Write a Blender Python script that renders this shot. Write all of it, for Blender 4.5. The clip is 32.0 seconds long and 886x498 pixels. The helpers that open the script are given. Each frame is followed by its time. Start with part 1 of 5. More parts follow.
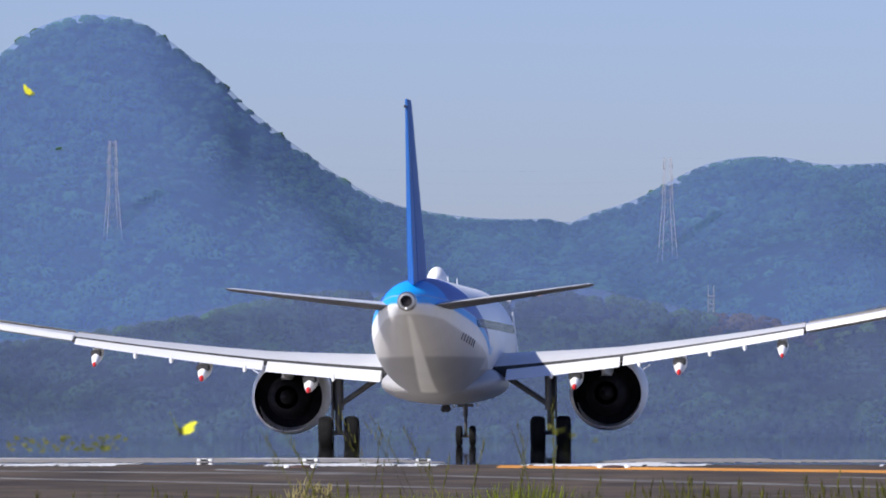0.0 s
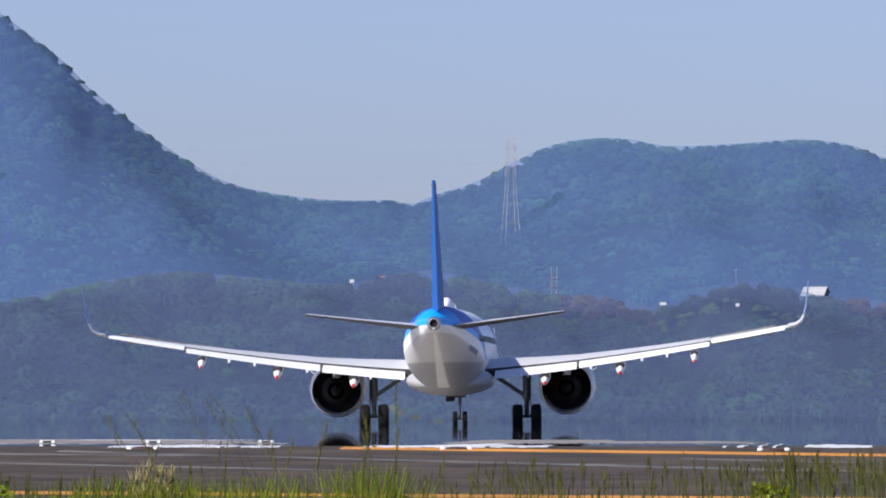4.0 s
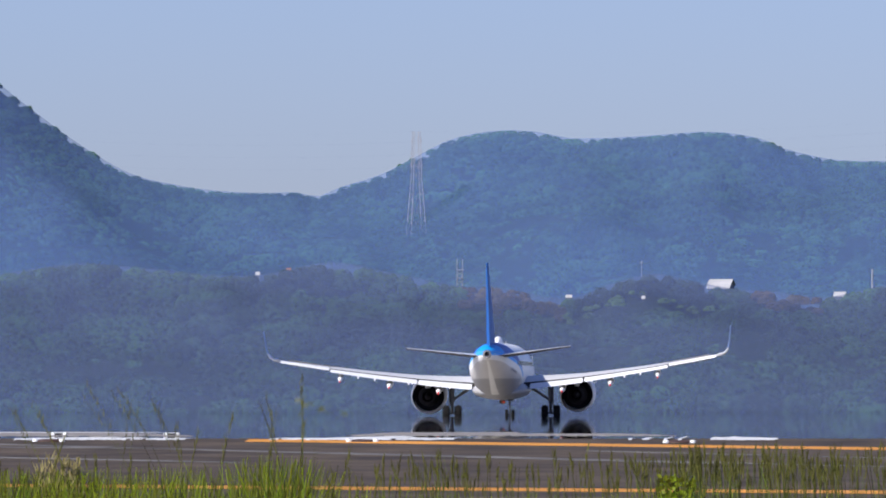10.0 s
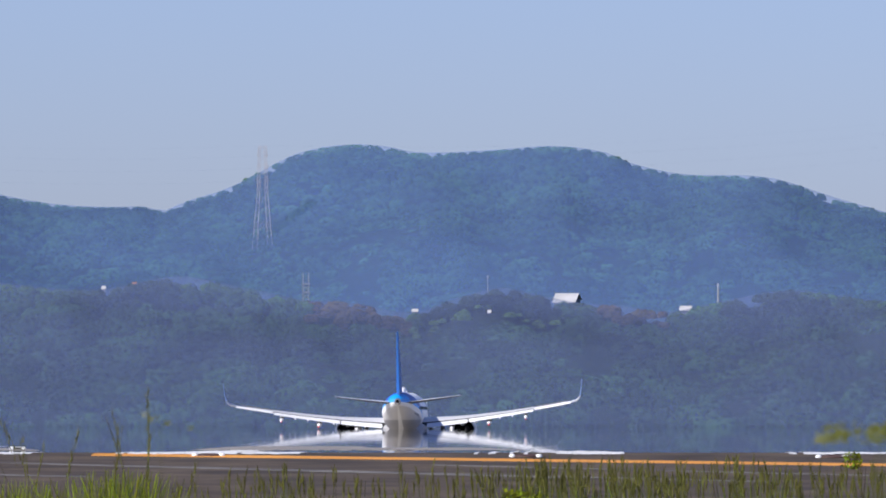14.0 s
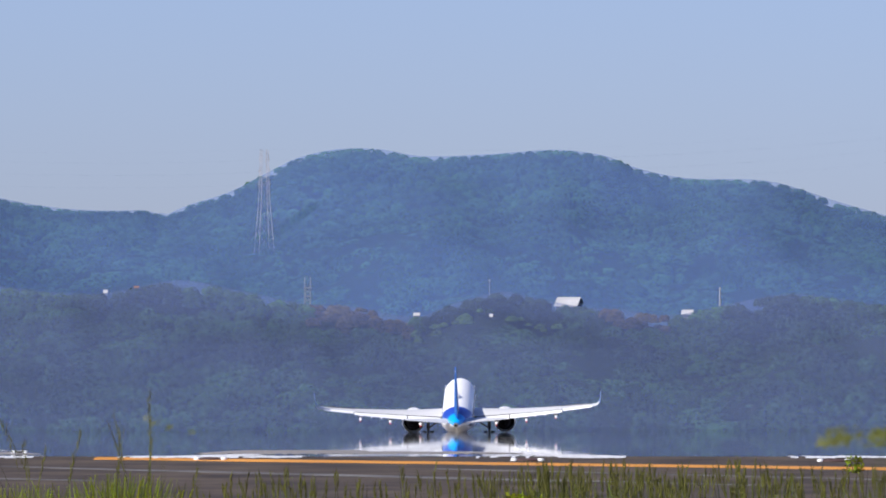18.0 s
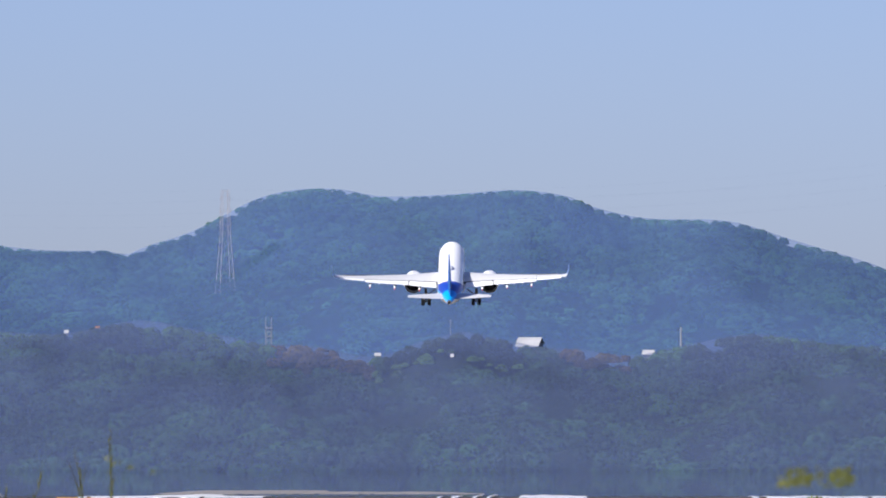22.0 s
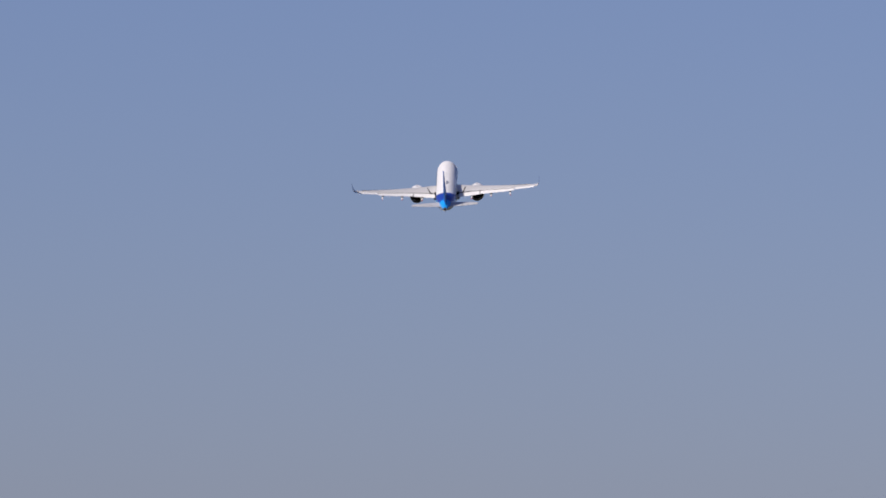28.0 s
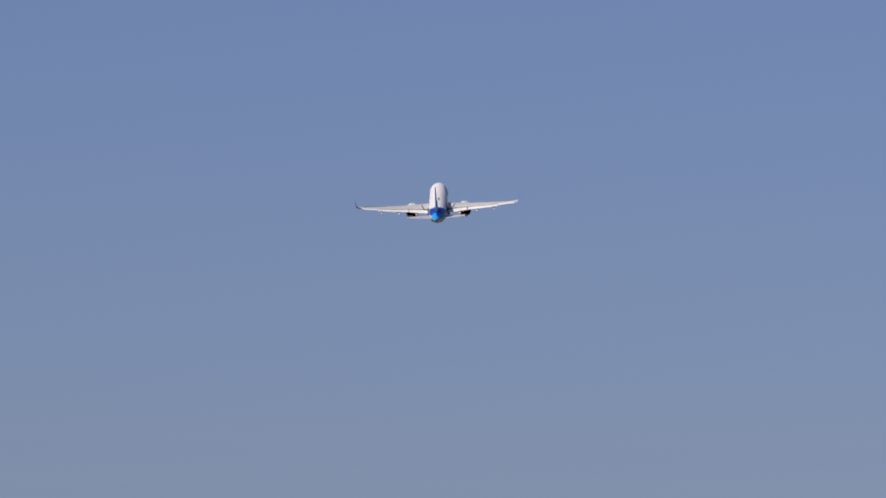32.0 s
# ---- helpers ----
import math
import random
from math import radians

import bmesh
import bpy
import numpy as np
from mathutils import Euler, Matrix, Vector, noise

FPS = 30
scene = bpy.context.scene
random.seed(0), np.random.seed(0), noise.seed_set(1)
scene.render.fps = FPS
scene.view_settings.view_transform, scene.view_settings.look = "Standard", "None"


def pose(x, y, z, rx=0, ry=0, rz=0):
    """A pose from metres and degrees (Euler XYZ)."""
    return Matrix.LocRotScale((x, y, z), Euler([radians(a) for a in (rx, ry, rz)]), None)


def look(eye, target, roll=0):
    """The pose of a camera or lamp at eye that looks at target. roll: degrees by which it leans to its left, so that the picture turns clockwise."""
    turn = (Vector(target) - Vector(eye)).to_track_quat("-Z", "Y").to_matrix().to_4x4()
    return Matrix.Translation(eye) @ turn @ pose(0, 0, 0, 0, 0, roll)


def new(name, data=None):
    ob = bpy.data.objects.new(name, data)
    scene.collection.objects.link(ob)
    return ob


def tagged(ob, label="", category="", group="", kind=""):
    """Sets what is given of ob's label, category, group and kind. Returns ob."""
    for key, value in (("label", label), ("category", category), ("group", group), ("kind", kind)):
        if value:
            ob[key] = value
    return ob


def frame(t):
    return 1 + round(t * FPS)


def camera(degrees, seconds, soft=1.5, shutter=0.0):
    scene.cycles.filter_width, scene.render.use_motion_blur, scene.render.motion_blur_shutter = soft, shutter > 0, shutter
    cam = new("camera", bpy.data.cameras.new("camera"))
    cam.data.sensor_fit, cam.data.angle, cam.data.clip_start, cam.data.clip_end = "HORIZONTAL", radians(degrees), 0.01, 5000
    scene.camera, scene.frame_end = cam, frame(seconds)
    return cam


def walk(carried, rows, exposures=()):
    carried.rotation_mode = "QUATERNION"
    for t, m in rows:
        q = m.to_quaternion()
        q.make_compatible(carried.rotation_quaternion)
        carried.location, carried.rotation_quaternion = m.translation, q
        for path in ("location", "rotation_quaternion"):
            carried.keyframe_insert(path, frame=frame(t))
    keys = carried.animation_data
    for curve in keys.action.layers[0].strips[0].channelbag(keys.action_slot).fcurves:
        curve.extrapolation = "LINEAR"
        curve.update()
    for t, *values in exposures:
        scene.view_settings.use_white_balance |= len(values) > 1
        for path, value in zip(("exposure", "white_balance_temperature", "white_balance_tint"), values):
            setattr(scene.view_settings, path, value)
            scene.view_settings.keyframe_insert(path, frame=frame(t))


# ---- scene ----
# The runway runs along +Y at x = 0; z = 0 is its crest. The camera stands 21 m beside its line, on lower ground.
EYE = (20.84, 0.0, 0.3)
cam = camera(5.38, 32.0, soft=1.8)
cam.data.dof.use_dof = True
cam.data.dof.focus_distance = 900.0
cam.data.dof.aperture_fstop = 75.0


def heading(az, el):
    a, e = radians(az), radians(el)
    return (EYE[0] + math.sin(a) * math.cos(e), EYE[1] + math.cos(a) * math.cos(e), EYE[2] + math.sin(e))


# seconds, bearing and height of the view in degrees
CAMERA_ROWS = [
    (0, -3.5506, 1.1490), (0.5, -3.2982, 1.1413), (1, -3.1424, 1.1058), (1.5, -3.0488, 1.0472), (2, -3.0014, 1.0419), (2.5, -2.9969, 1.0412),
    (3, -2.9754, 1.0291), (3.5, -2.8618, 1.0357), (4, -2.5964, 1.0362), (4.5, -2.4648, 1.0247), (6.5, -2.1343, 1.0091), (7, -2.0977, 0.9905),
    (7.5, -2.0921, 0.9939), (8, -2.0976, 0.9984), (8.5, -2.0764, 0.9814), (9, -2.0241, 1.0044), (9.5, -2.0133, 0.9900), (10, -2.0237, 0.9900),
    (10.5, -2.0133, 0.9891), (11, -1.9892, 1.0001), (11.5, -1.9029, 1.0509), (12, -1.4351, 1.0666), (12.5, -1.1875, 1.0599), (13, -1.1358, 1.0618),
    (13.5, -1.1196, 1.0475), (14, -1.0884, 1.0757), (14.5, -1.0938, 1.0594), (16.5, -1.1147, 1.0762), (17, -1.1096, 1.1000), (17.5, -1.1041, 1.1025),
    (18, -1.0990, 1.0991), (18.5, -1.0990, 1.0962), (19, -1.0878, 1.1024), (19.5, -1.0781, 1.1072), (20, -1.0622, 1.1058), (20.5, -1.0622, 1.1192),
    (21, -1.0044, 1.2046), (21.5, -0.9618, 1.2449), (22, -0.8621, 1.3434), (22.5, -0.6790, 1.4013), (23, -0.6415, 1.5485), (23.5, -0.6421, 1.7618),
    (24, -0.6464, 1.8677), (24.5, -0.6516, 1.9909), (25, -0.6678, 2.1681), (25.5, -0.6785, 2.3310), (26, -0.6737, 2.5675), (26.5, -0.6888, 2.7761),
    (28.5, -0.6780, 3.4990), (29, -0.6560, 3.6880), (29.5, -0.6420, 3.8770), (30, -0.6320, 4.0910), (30.5, -0.6050, 4.2360), (31, -0.5950, 4.3720),
    (31.5, -0.5720, 4.5300), (32, -0.5530, 4.6330),
]
# seconds, stops and white balance
EXPOSURES = [(0.0, 0.33, 6500, 10), (22.0, 0.33, 6500, 10), (23.0, 0.22, 6500, 12), (24.0, -0.04, 6400, 16), (25.0, -0.16, 6600, 19),
             (26.0, -0.25, 6750, 19), (27.5, -0.34, 6950, 16), (29.0, -0.46, 7100, 12), (32.0, -0.48, 7200, 12)]
walk(cam, [(t, look(EYE, heading(az, el))) for t, az, el in CAMERA_ROWS], EXPOSURES)

# ---- world and sun ----
SUN_TO = Vector((-1.0, -1.0, 1.05)).normalized()
world = bpy.data.worlds.new("sky")
scene.world = world
world.use_nodes = True
wn, wl = world.node_tree.nodes, world.node_tree.links
sky = wn.new("ShaderNodeTexSky")
sky.sky_type, sky.sun_disc = "NISHITA", False
sky.sun_elevation = math.asin(SUN_TO.z)
sky.sun_rotation = math.atan2(SUN_TO.x, SUN_TO.y)
sky.altitude, sky.air_density, sky.dust_density, sky.ozone_density = 600.0, 1.0, 1.0, 6.0
haze_tint = wn.new("ShaderNodeMixRGB")  # blue cast of the humid air
haze_tint.blend_type = "MULTIPLY"
haze_tint.inputs[0].default_value = 1.0
haze_tint.inputs[2].default_value = (1.02, 0.98, 1.33, 1)
wl.new(sky.outputs[0], haze_tint.inputs[1])
wl.new(haze_tint.outputs[0], wn["Background"].inputs[0])
wn["Background"].inputs[1].default_value = 0.074
sun_data = bpy.data.lights.new("sun", "SUN")
sun_data.energy, sun_data.angle, sun_data.color = 5.0, radians(0.53), (1.0, 0.96, 0.9)
sun = new("sun", sun_data)
sun.matrix_world = look((-400, -150, 400), Vector((-400, -150, 400)) - SUN_TO)


# ---- materials ----
def material(name, color, rough=0.6, metal=0.0, vary=0.15, scale=3.0, bump=0.0, fine=40.0, color2=None, coat=0.0, spec=0.5,
             island=0.0, stretch=(1, 1, 1), leafy=0.0, matt=0.0, gaps=0.0):
    m = bpy.data.materials.new(name)
    m.use_nodes = True
    n, l = m.node_tree.nodes, m.node_tree.links
    b = n["Principled BSDF"]
    b.inputs["Roughness"].default_value, b.inputs["Metallic"].default_value = rough, metal
    b.inputs["Coat Weight"].default_value = coat
    b.inputs["Coat Roughness"].default_value = 0.08
    b.inputs["Specular IOR Level"].default_value = spec
    co = n.new("ShaderNodeTexCoord")
    mp = n.new("ShaderNodeMapping")
    mp.inputs["Scale"].default_value = stretch
    l.new(co.outputs["Object"], mp.inputs["Vector"])
    big, small = n.new("ShaderNodeTexNoise"), n.new("ShaderNodeTexNoise")
    big.inputs["Scale"].default_value, small.inputs["Scale"].default_value = scale, fine
    big.inputs["Detail"].default_value, small.inputs["Detail"].default_value = 4.0, 3.0
    l.new(mp.outputs[0], big.inputs["Vector"])
    l.new(mp.outputs[0], small.inputs["Vector"])
    ramp = n.new("ShaderNodeValToRGB")
    c2 = color2 or [c * (1 - 2 * vary) for c in color]
    ramp.color_ramp.elements[0].position, ramp.color_ramp.elements[1].position = 0.32, 0.68
    ramp.color_ramp.elements[0].color, ramp.color_ramp.elements[1].color = (*c2, 1), (*color, 1)
    l.new(big.outputs["Fac"], ramp.inputs[0])
    mul = n.new("ShaderNodeMixRGB")
    mul.blend_type = "MULTIPLY"
    mul.inputs[0].default_value = min(1.0, vary * 1.5)
    l.new(ramp.outputs[0], mul.inputs[1])
    l.new(small.outputs["Fac"], mul.inputs[2])
    last = mul.outputs[0]
    if island:
        geo = n.new("ShaderNodeNewGeometry")
        hsv = n.new("ShaderNodeHueSaturation")
        rng = n.new("ShaderNodeMapRange")
        rng.inputs["To Min"].default_value, rng.inputs["To Max"].default_value = 1 - island, 1 + island
        l.new(geo.outputs["Random Per Island"], rng.inputs["Value"])
        l.new(rng.outputs[0], hsv.inputs["Value"])
        hue = n.new("ShaderNodeMapRange")
        hue.inputs["To Min"].default_value, hue.inputs["To Max"].default_value = 0.5 - 0.04 * island, 0.5 + 0.04 * island
        l.new(geo.outputs["Random Per Island"], hue.inputs["Value"])
        l.new(hue.outputs[0], hsv.inputs["Hue"])
        l.new(last, hsv.inputs["Color"])
        last = hsv.outputs[0]
    l.new(last, b.inputs["Base Color"])
    b.inputs["Diffuse Roughness"].default_value = matt
    if leafy:
        thru, mix = n.new("ShaderNodeBsdfTranslucent"), n.new("ShaderNodeMixShader")
        mix.inputs[0].default_value = leafy
        l.new(last, thru.inputs["Color"])
        l.new(b.outputs[0], mix.inputs[1])
        l.new(thru.outputs[0], mix.inputs[2])
        l.new(mix.outputs[0], n["Material Output"].inputs[0])
    if gaps:  # open places between the leaves
        holes, cut, open_air, leafage = n.new("ShaderNodeTexNoise"), n.new("ShaderNodeMapRange"), n.new("ShaderNodeBsdfTransparent"), n.new("ShaderNodeMixShader")
        holes.inputs["Scale"].default_value, holes.inputs["Detail"].default_value = gaps, 2.0
        cut.inputs["From Min"].default_value, cut.inputs["From Max"].default_value = 0.32, 0.48
        l.new(co.outputs["Object"], holes.inputs["Vector"])
        l.new(holes.outputs["Fac"], cut.inputs["Value"])
        l.new(cut.outputs[0], leafage.inputs[0])
        l.new(open_air.outputs[0], leafage.inputs[1])
        l.new(n["Material Output"].inputs[0].links[0].from_socket, leafage.inputs[2])
        l.new(leafage.outputs[0], n["Material Output"].inputs[0])
    if bump:
        bp = n.new("ShaderNodeBump")
        bp.inputs["Strength"].default_value, bp.inputs["Distance"].default_value = min(1.0, bump), 0.02 / fine * 40
        l.new(small.outputs["Fac"], bp.inputs["Height"])
        l.new(bp.outputs[0], b.inputs["Normal"])
    return m


def glow_material(name, color, strength):
    m = bpy.data.materials.new(name)
    m.use_nodes = True
    b = m.node_tree.nodes["Principled BSDF"]
    b.inputs["Base Color"].default_value = (*color, 1)
    b.inputs["Emission Color"].default_value, b.inputs["Emission Strength"].default_value = (*color, 1), strength
    return m


WHITE = material("white_paint", (0.84, 0.84, 0.85), 0.4, vary=0.03, scale=0.6, fine=3.0, spec=0.4)
WINGLET = material("winglet_blue", (0.19, 0.29, 0.53), 0.5, vary=0.05, spec=0.2)
BELLY = material("belly_grey_paint", (0.44, 0.43, 0.43), 0.4, vary=0.1, scale=0.5, fine=2.5, color2=(0.36, 0.35, 0.35), stretch=(1, 0.3, 1))
FINBLUE = material("fin_blue_paint", (0.014, 0.115, 0.42), 0.5, vary=0.05, scale=0.7, fine=4.0, spec=0.12)
WINGGREY = material("wing_grey_paint", (0.6, 0.6, 0.61), 0.4, vary=0.06, scale=0.8, fine=6.0, color2=(0.56, 0.56, 0.57))
FLAPWHITE = material("flap_white_paint", (0.84, 0.84, 0.84), 0.42, vary=0.03, scale=1.5, fine=9.0)
# dark grey with the shade under the tailplane put into its colour
TAILSHADE = material("tailplane_shade_grey", (0.09, 0.09, 0.1), 0.5, vary=0.06, scale=0.8, fine=6.0, color2=(0.07, 0.07, 0.08), spec=0.2)
REGGREY = material("faded_registration_paint", (0.26, 0.27, 0.32), 0.5, vary=0.1)
DARKSEAL = material("dark_gap", (0.03, 0.03, 0.032), 0.7, vary=0.1)
METAL = material("bare_metal", (0.5, 0.48, 0.45), 0.4, 1.0, vary=0.08, scale=4.0)
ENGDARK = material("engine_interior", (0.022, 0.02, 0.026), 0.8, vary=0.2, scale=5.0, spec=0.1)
STRUT = material("gear_grey_metal", (0.1, 0.1, 0.105), 0.45, 0.4, vary=0.15, scale=6.0)
TYRE = material("tyre_rubber", (0.013, 0.013, 0.014), 0.9, vary=0.2, scale=9.0, spec=0.1)
REDTIP = material("red_tip_paint", (0.55, 0.02, 0.02), 0.4, vary=0.05)
BEACONLAMP = glow_material("beacon_lamp", (1.0, 0.1, 0.015), 14.0)
BEACON = material("red_beacon_glass", (0.14, 0.02, 0.015), 0.2, vary=0.05)
GLASSDARK = material("dark_glass", (0.015, 0.02, 0.03), 0.08, vary=0.02)
ASPHALT = material("asphalt", (0.145, 0.110, 0.080), 0.75, vary=0.35, scale=1.3, fine=8.0, color2=(0.062, 0.050, 0.041), spec=0.1,
                   stretch=(0.8, 1.1, 1))
PALELINE = material("faded_white_line", (0.26, 0.25, 0.24), 0.8, vary=0.3, scale=0.8, fine=9.0, color2=(0.12, 0.11, 0.11), spec=0.1)
LINEWHITE = material("runway_white_paint", (0.74, 0.74, 0.74), 0.7, vary=0.1, scale=0.7, fine=6.0, spec=0.2)
LINEORANGE = material("orange_yellow_line_paint", (0.75, 0.33, 0.06), 0.7, vary=0.15, scale=0.7, fine=6.0, spec=0.2)
EARTH = material("grassy_earth", (0.075, 0.10, 0.03), 0.9, vary=0.25, scale=0.05, fine=1.5, color2=(0.10, 0.09, 0.045), spec=0.1)
FORESTFLOOR = material("forest_floor", (0.035, 0.055, 0.025), 0.9, vary=0.3, scale=0.02, fine=0.3, spec=0.1)
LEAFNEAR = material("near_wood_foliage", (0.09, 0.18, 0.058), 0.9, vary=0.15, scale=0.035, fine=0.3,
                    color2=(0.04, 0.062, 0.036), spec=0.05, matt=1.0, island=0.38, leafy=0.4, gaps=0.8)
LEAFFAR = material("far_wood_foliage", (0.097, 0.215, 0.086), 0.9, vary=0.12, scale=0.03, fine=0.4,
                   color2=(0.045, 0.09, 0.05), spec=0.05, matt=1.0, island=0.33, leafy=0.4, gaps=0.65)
LEAFLIGHT = material("pale_green_scrub", (0.2, 0.34, 0.07), 0.9, vary=0.15, scale=0.1, fine=0.9, color2=(0.13, 0.21, 0.05), spec=0.05, matt=1.0,
                     island=0.2, leafy=0.4, gaps=1.0)
LEAFBROWN = material("reddish_scrub_foliage", (0.17, 0.12, 0.06), 0.9, vary=0.15, scale=0.1, fine=0.9, color2=(0.12, 0.10, 0.05), spec=0.05, matt=1.0,
                     island=0.2, leafy=0.4, gaps=1.0)
LEAFDARK = material("dark_evergreen_foliage", (0.055, 0.085, 0.045), 0.9, vary=0.2, scale=0.08, fine=0.6, color2=(0.025, 0.04, 0.025), spec=0.05, matt=1.0,
                    island=0.3, leafy=0.3, gaps=0.8)
MASTGREY = material("weathered_mast_steel", (0.2, 0.23, 0.3), 0.7, 0.0, vary=0.1, scale=0.3)
WIRE = material("dull_aluminium_cable", (0.2, 0.24, 0.34), 0.7, vary=0.1, scale=0.3)
LATTICE = material("galvanised_steel", (0.41, 0.38, 0.4), 0.7, 0.0, vary=0.1, scale=0.3)
HOUSEWALL = material("pale_house_wall", (0.3, 0.32, 0.37), 0.8, vary=0.15, scale=0.3)
ROOFPALE = material("pale_roof_sheet", (0.5, 0.5, 0.52), 0.5, vary=0.15, scale=0.2)
ROOFRED = material("red_brown_roof", (0.3, 0.15, 0.1), 0.7, vary=0.2, scale=0.4)
BLADE = material("fresh_grass_blade", (0.39, 0.42, 0.012), 0.6, vary=0.2, scale=2.0, fine=20.0, color2=(0.05, 0.085, 0.004), island=0.85, spec=0.3, leafy=0.3)
WEEDLEAF = material("yellow_green_weed_leaf", (0.34, 0.31, 0.03), 0.6, vary=0.15, scale=5.0, fine=60.0, color2=(0.16, 0.18, 0.02), leafy=0.4)
COVE = material("flap_gap", (0.04, 0.04, 0.042), 0.7, vary=0.1)
STALK = material("olive_grass_stalk", (0.15, 0.18, 0.022), 0.7, vary=0.25, scale=3.0, fine=20.0, color2=(0.035, 0.042, 0.01), island=0.8, spec=0.2)
STALKHEAD = material("olive_seed_head", (0.145, 0.14, 0.035), 0.8, vary=0.2, scale=4.0, fine=30.0, island=0.3, spec=0.1)
SEED = material("straw_seed_head", (0.36, 0.30, 0.13), 0.8, vary=0.2, scale=4.0, fine=30.0, island=0.25, spec=0.1)
YELLOWWING = material("yellow_wing", (0.75, 0.72, 0.03), 0.6, vary=0.1, scale=30.0, fine=200.0)
DARKBODY = material("dark_insect_body", (0.06, 0.05, 0.03), 0.7, vary=0.1)
RUSTY = material("rusty_light_base", (0.09, 0.045, 0.035), 0.7, vary=0.2, scale=9.0)
LAMPGLASS = material("lamp_glass", (0.8, 0.8, 0.78), 0.15, vary=0.02)


def mirage_material():
    """Hot air over the ground: clear from above, a mirror at a glancing angle."""
    m = bpy.data.materials.new("hot_air_layer")
    m.use_nodes = True
    n, l = m.node_tree.nodes, m.node_tree.links
    n.remove(n["Principled BSDF"])
    mix, clear, gloss, fr = (n.new("ShaderNodeMixShader"), n.new("ShaderNodeBsdfTransparent"), n.new("ShaderNodeBsdfGlossy"),
                             n.new("ShaderNodeFresnel"))
    gloss.inputs["Roughness"].default_value = 0.012
    gloss.inputs["Color"].default_value = (0.97, 0.97, 0.98, 1)
    fr.inputs["IOR"].default_value = 1.3
    l.new(fr.outputs[0], mix.inputs[0])
    l.new(clear.outputs[0], mix.inputs[1])
    l.new(gloss.outputs[0], mix.inputs[2])
    l.new(mix.outputs[0], n["Material Output"].inputs[0])
    return m


MIRAGE = mirage_material()


def haze_sheet_material(name, color, thin, thick, top):
    """Added sheet whose blue colour paints in haze: mostly clear, thicker towards the ground."""
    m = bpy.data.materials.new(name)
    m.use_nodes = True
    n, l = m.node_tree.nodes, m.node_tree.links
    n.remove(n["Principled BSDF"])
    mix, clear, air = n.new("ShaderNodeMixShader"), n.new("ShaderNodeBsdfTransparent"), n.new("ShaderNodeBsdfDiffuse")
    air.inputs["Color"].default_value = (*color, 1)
    even = n.new("ShaderNodeCombineXYZ")  # fixed normal keeps the painted haze even over any slope
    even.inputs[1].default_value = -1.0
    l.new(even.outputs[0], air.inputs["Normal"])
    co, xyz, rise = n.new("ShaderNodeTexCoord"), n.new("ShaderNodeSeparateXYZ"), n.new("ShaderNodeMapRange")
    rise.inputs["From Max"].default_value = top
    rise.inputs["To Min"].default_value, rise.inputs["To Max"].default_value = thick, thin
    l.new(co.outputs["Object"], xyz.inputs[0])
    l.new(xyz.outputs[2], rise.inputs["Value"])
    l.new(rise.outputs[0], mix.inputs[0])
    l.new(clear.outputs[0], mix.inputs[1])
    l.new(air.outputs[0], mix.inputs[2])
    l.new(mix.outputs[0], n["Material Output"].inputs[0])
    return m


NEARHAZE = haze_sheet_material("near_wood_haze_sheet", (0.137, 0.187, 0.362), 0.49, 0.45, 34.0)
FARHAZE = haze_sheet_material("far_wood_haze_sheet", (0.163, 0.268, 0.57), 0.475, 0.49, 90.0)


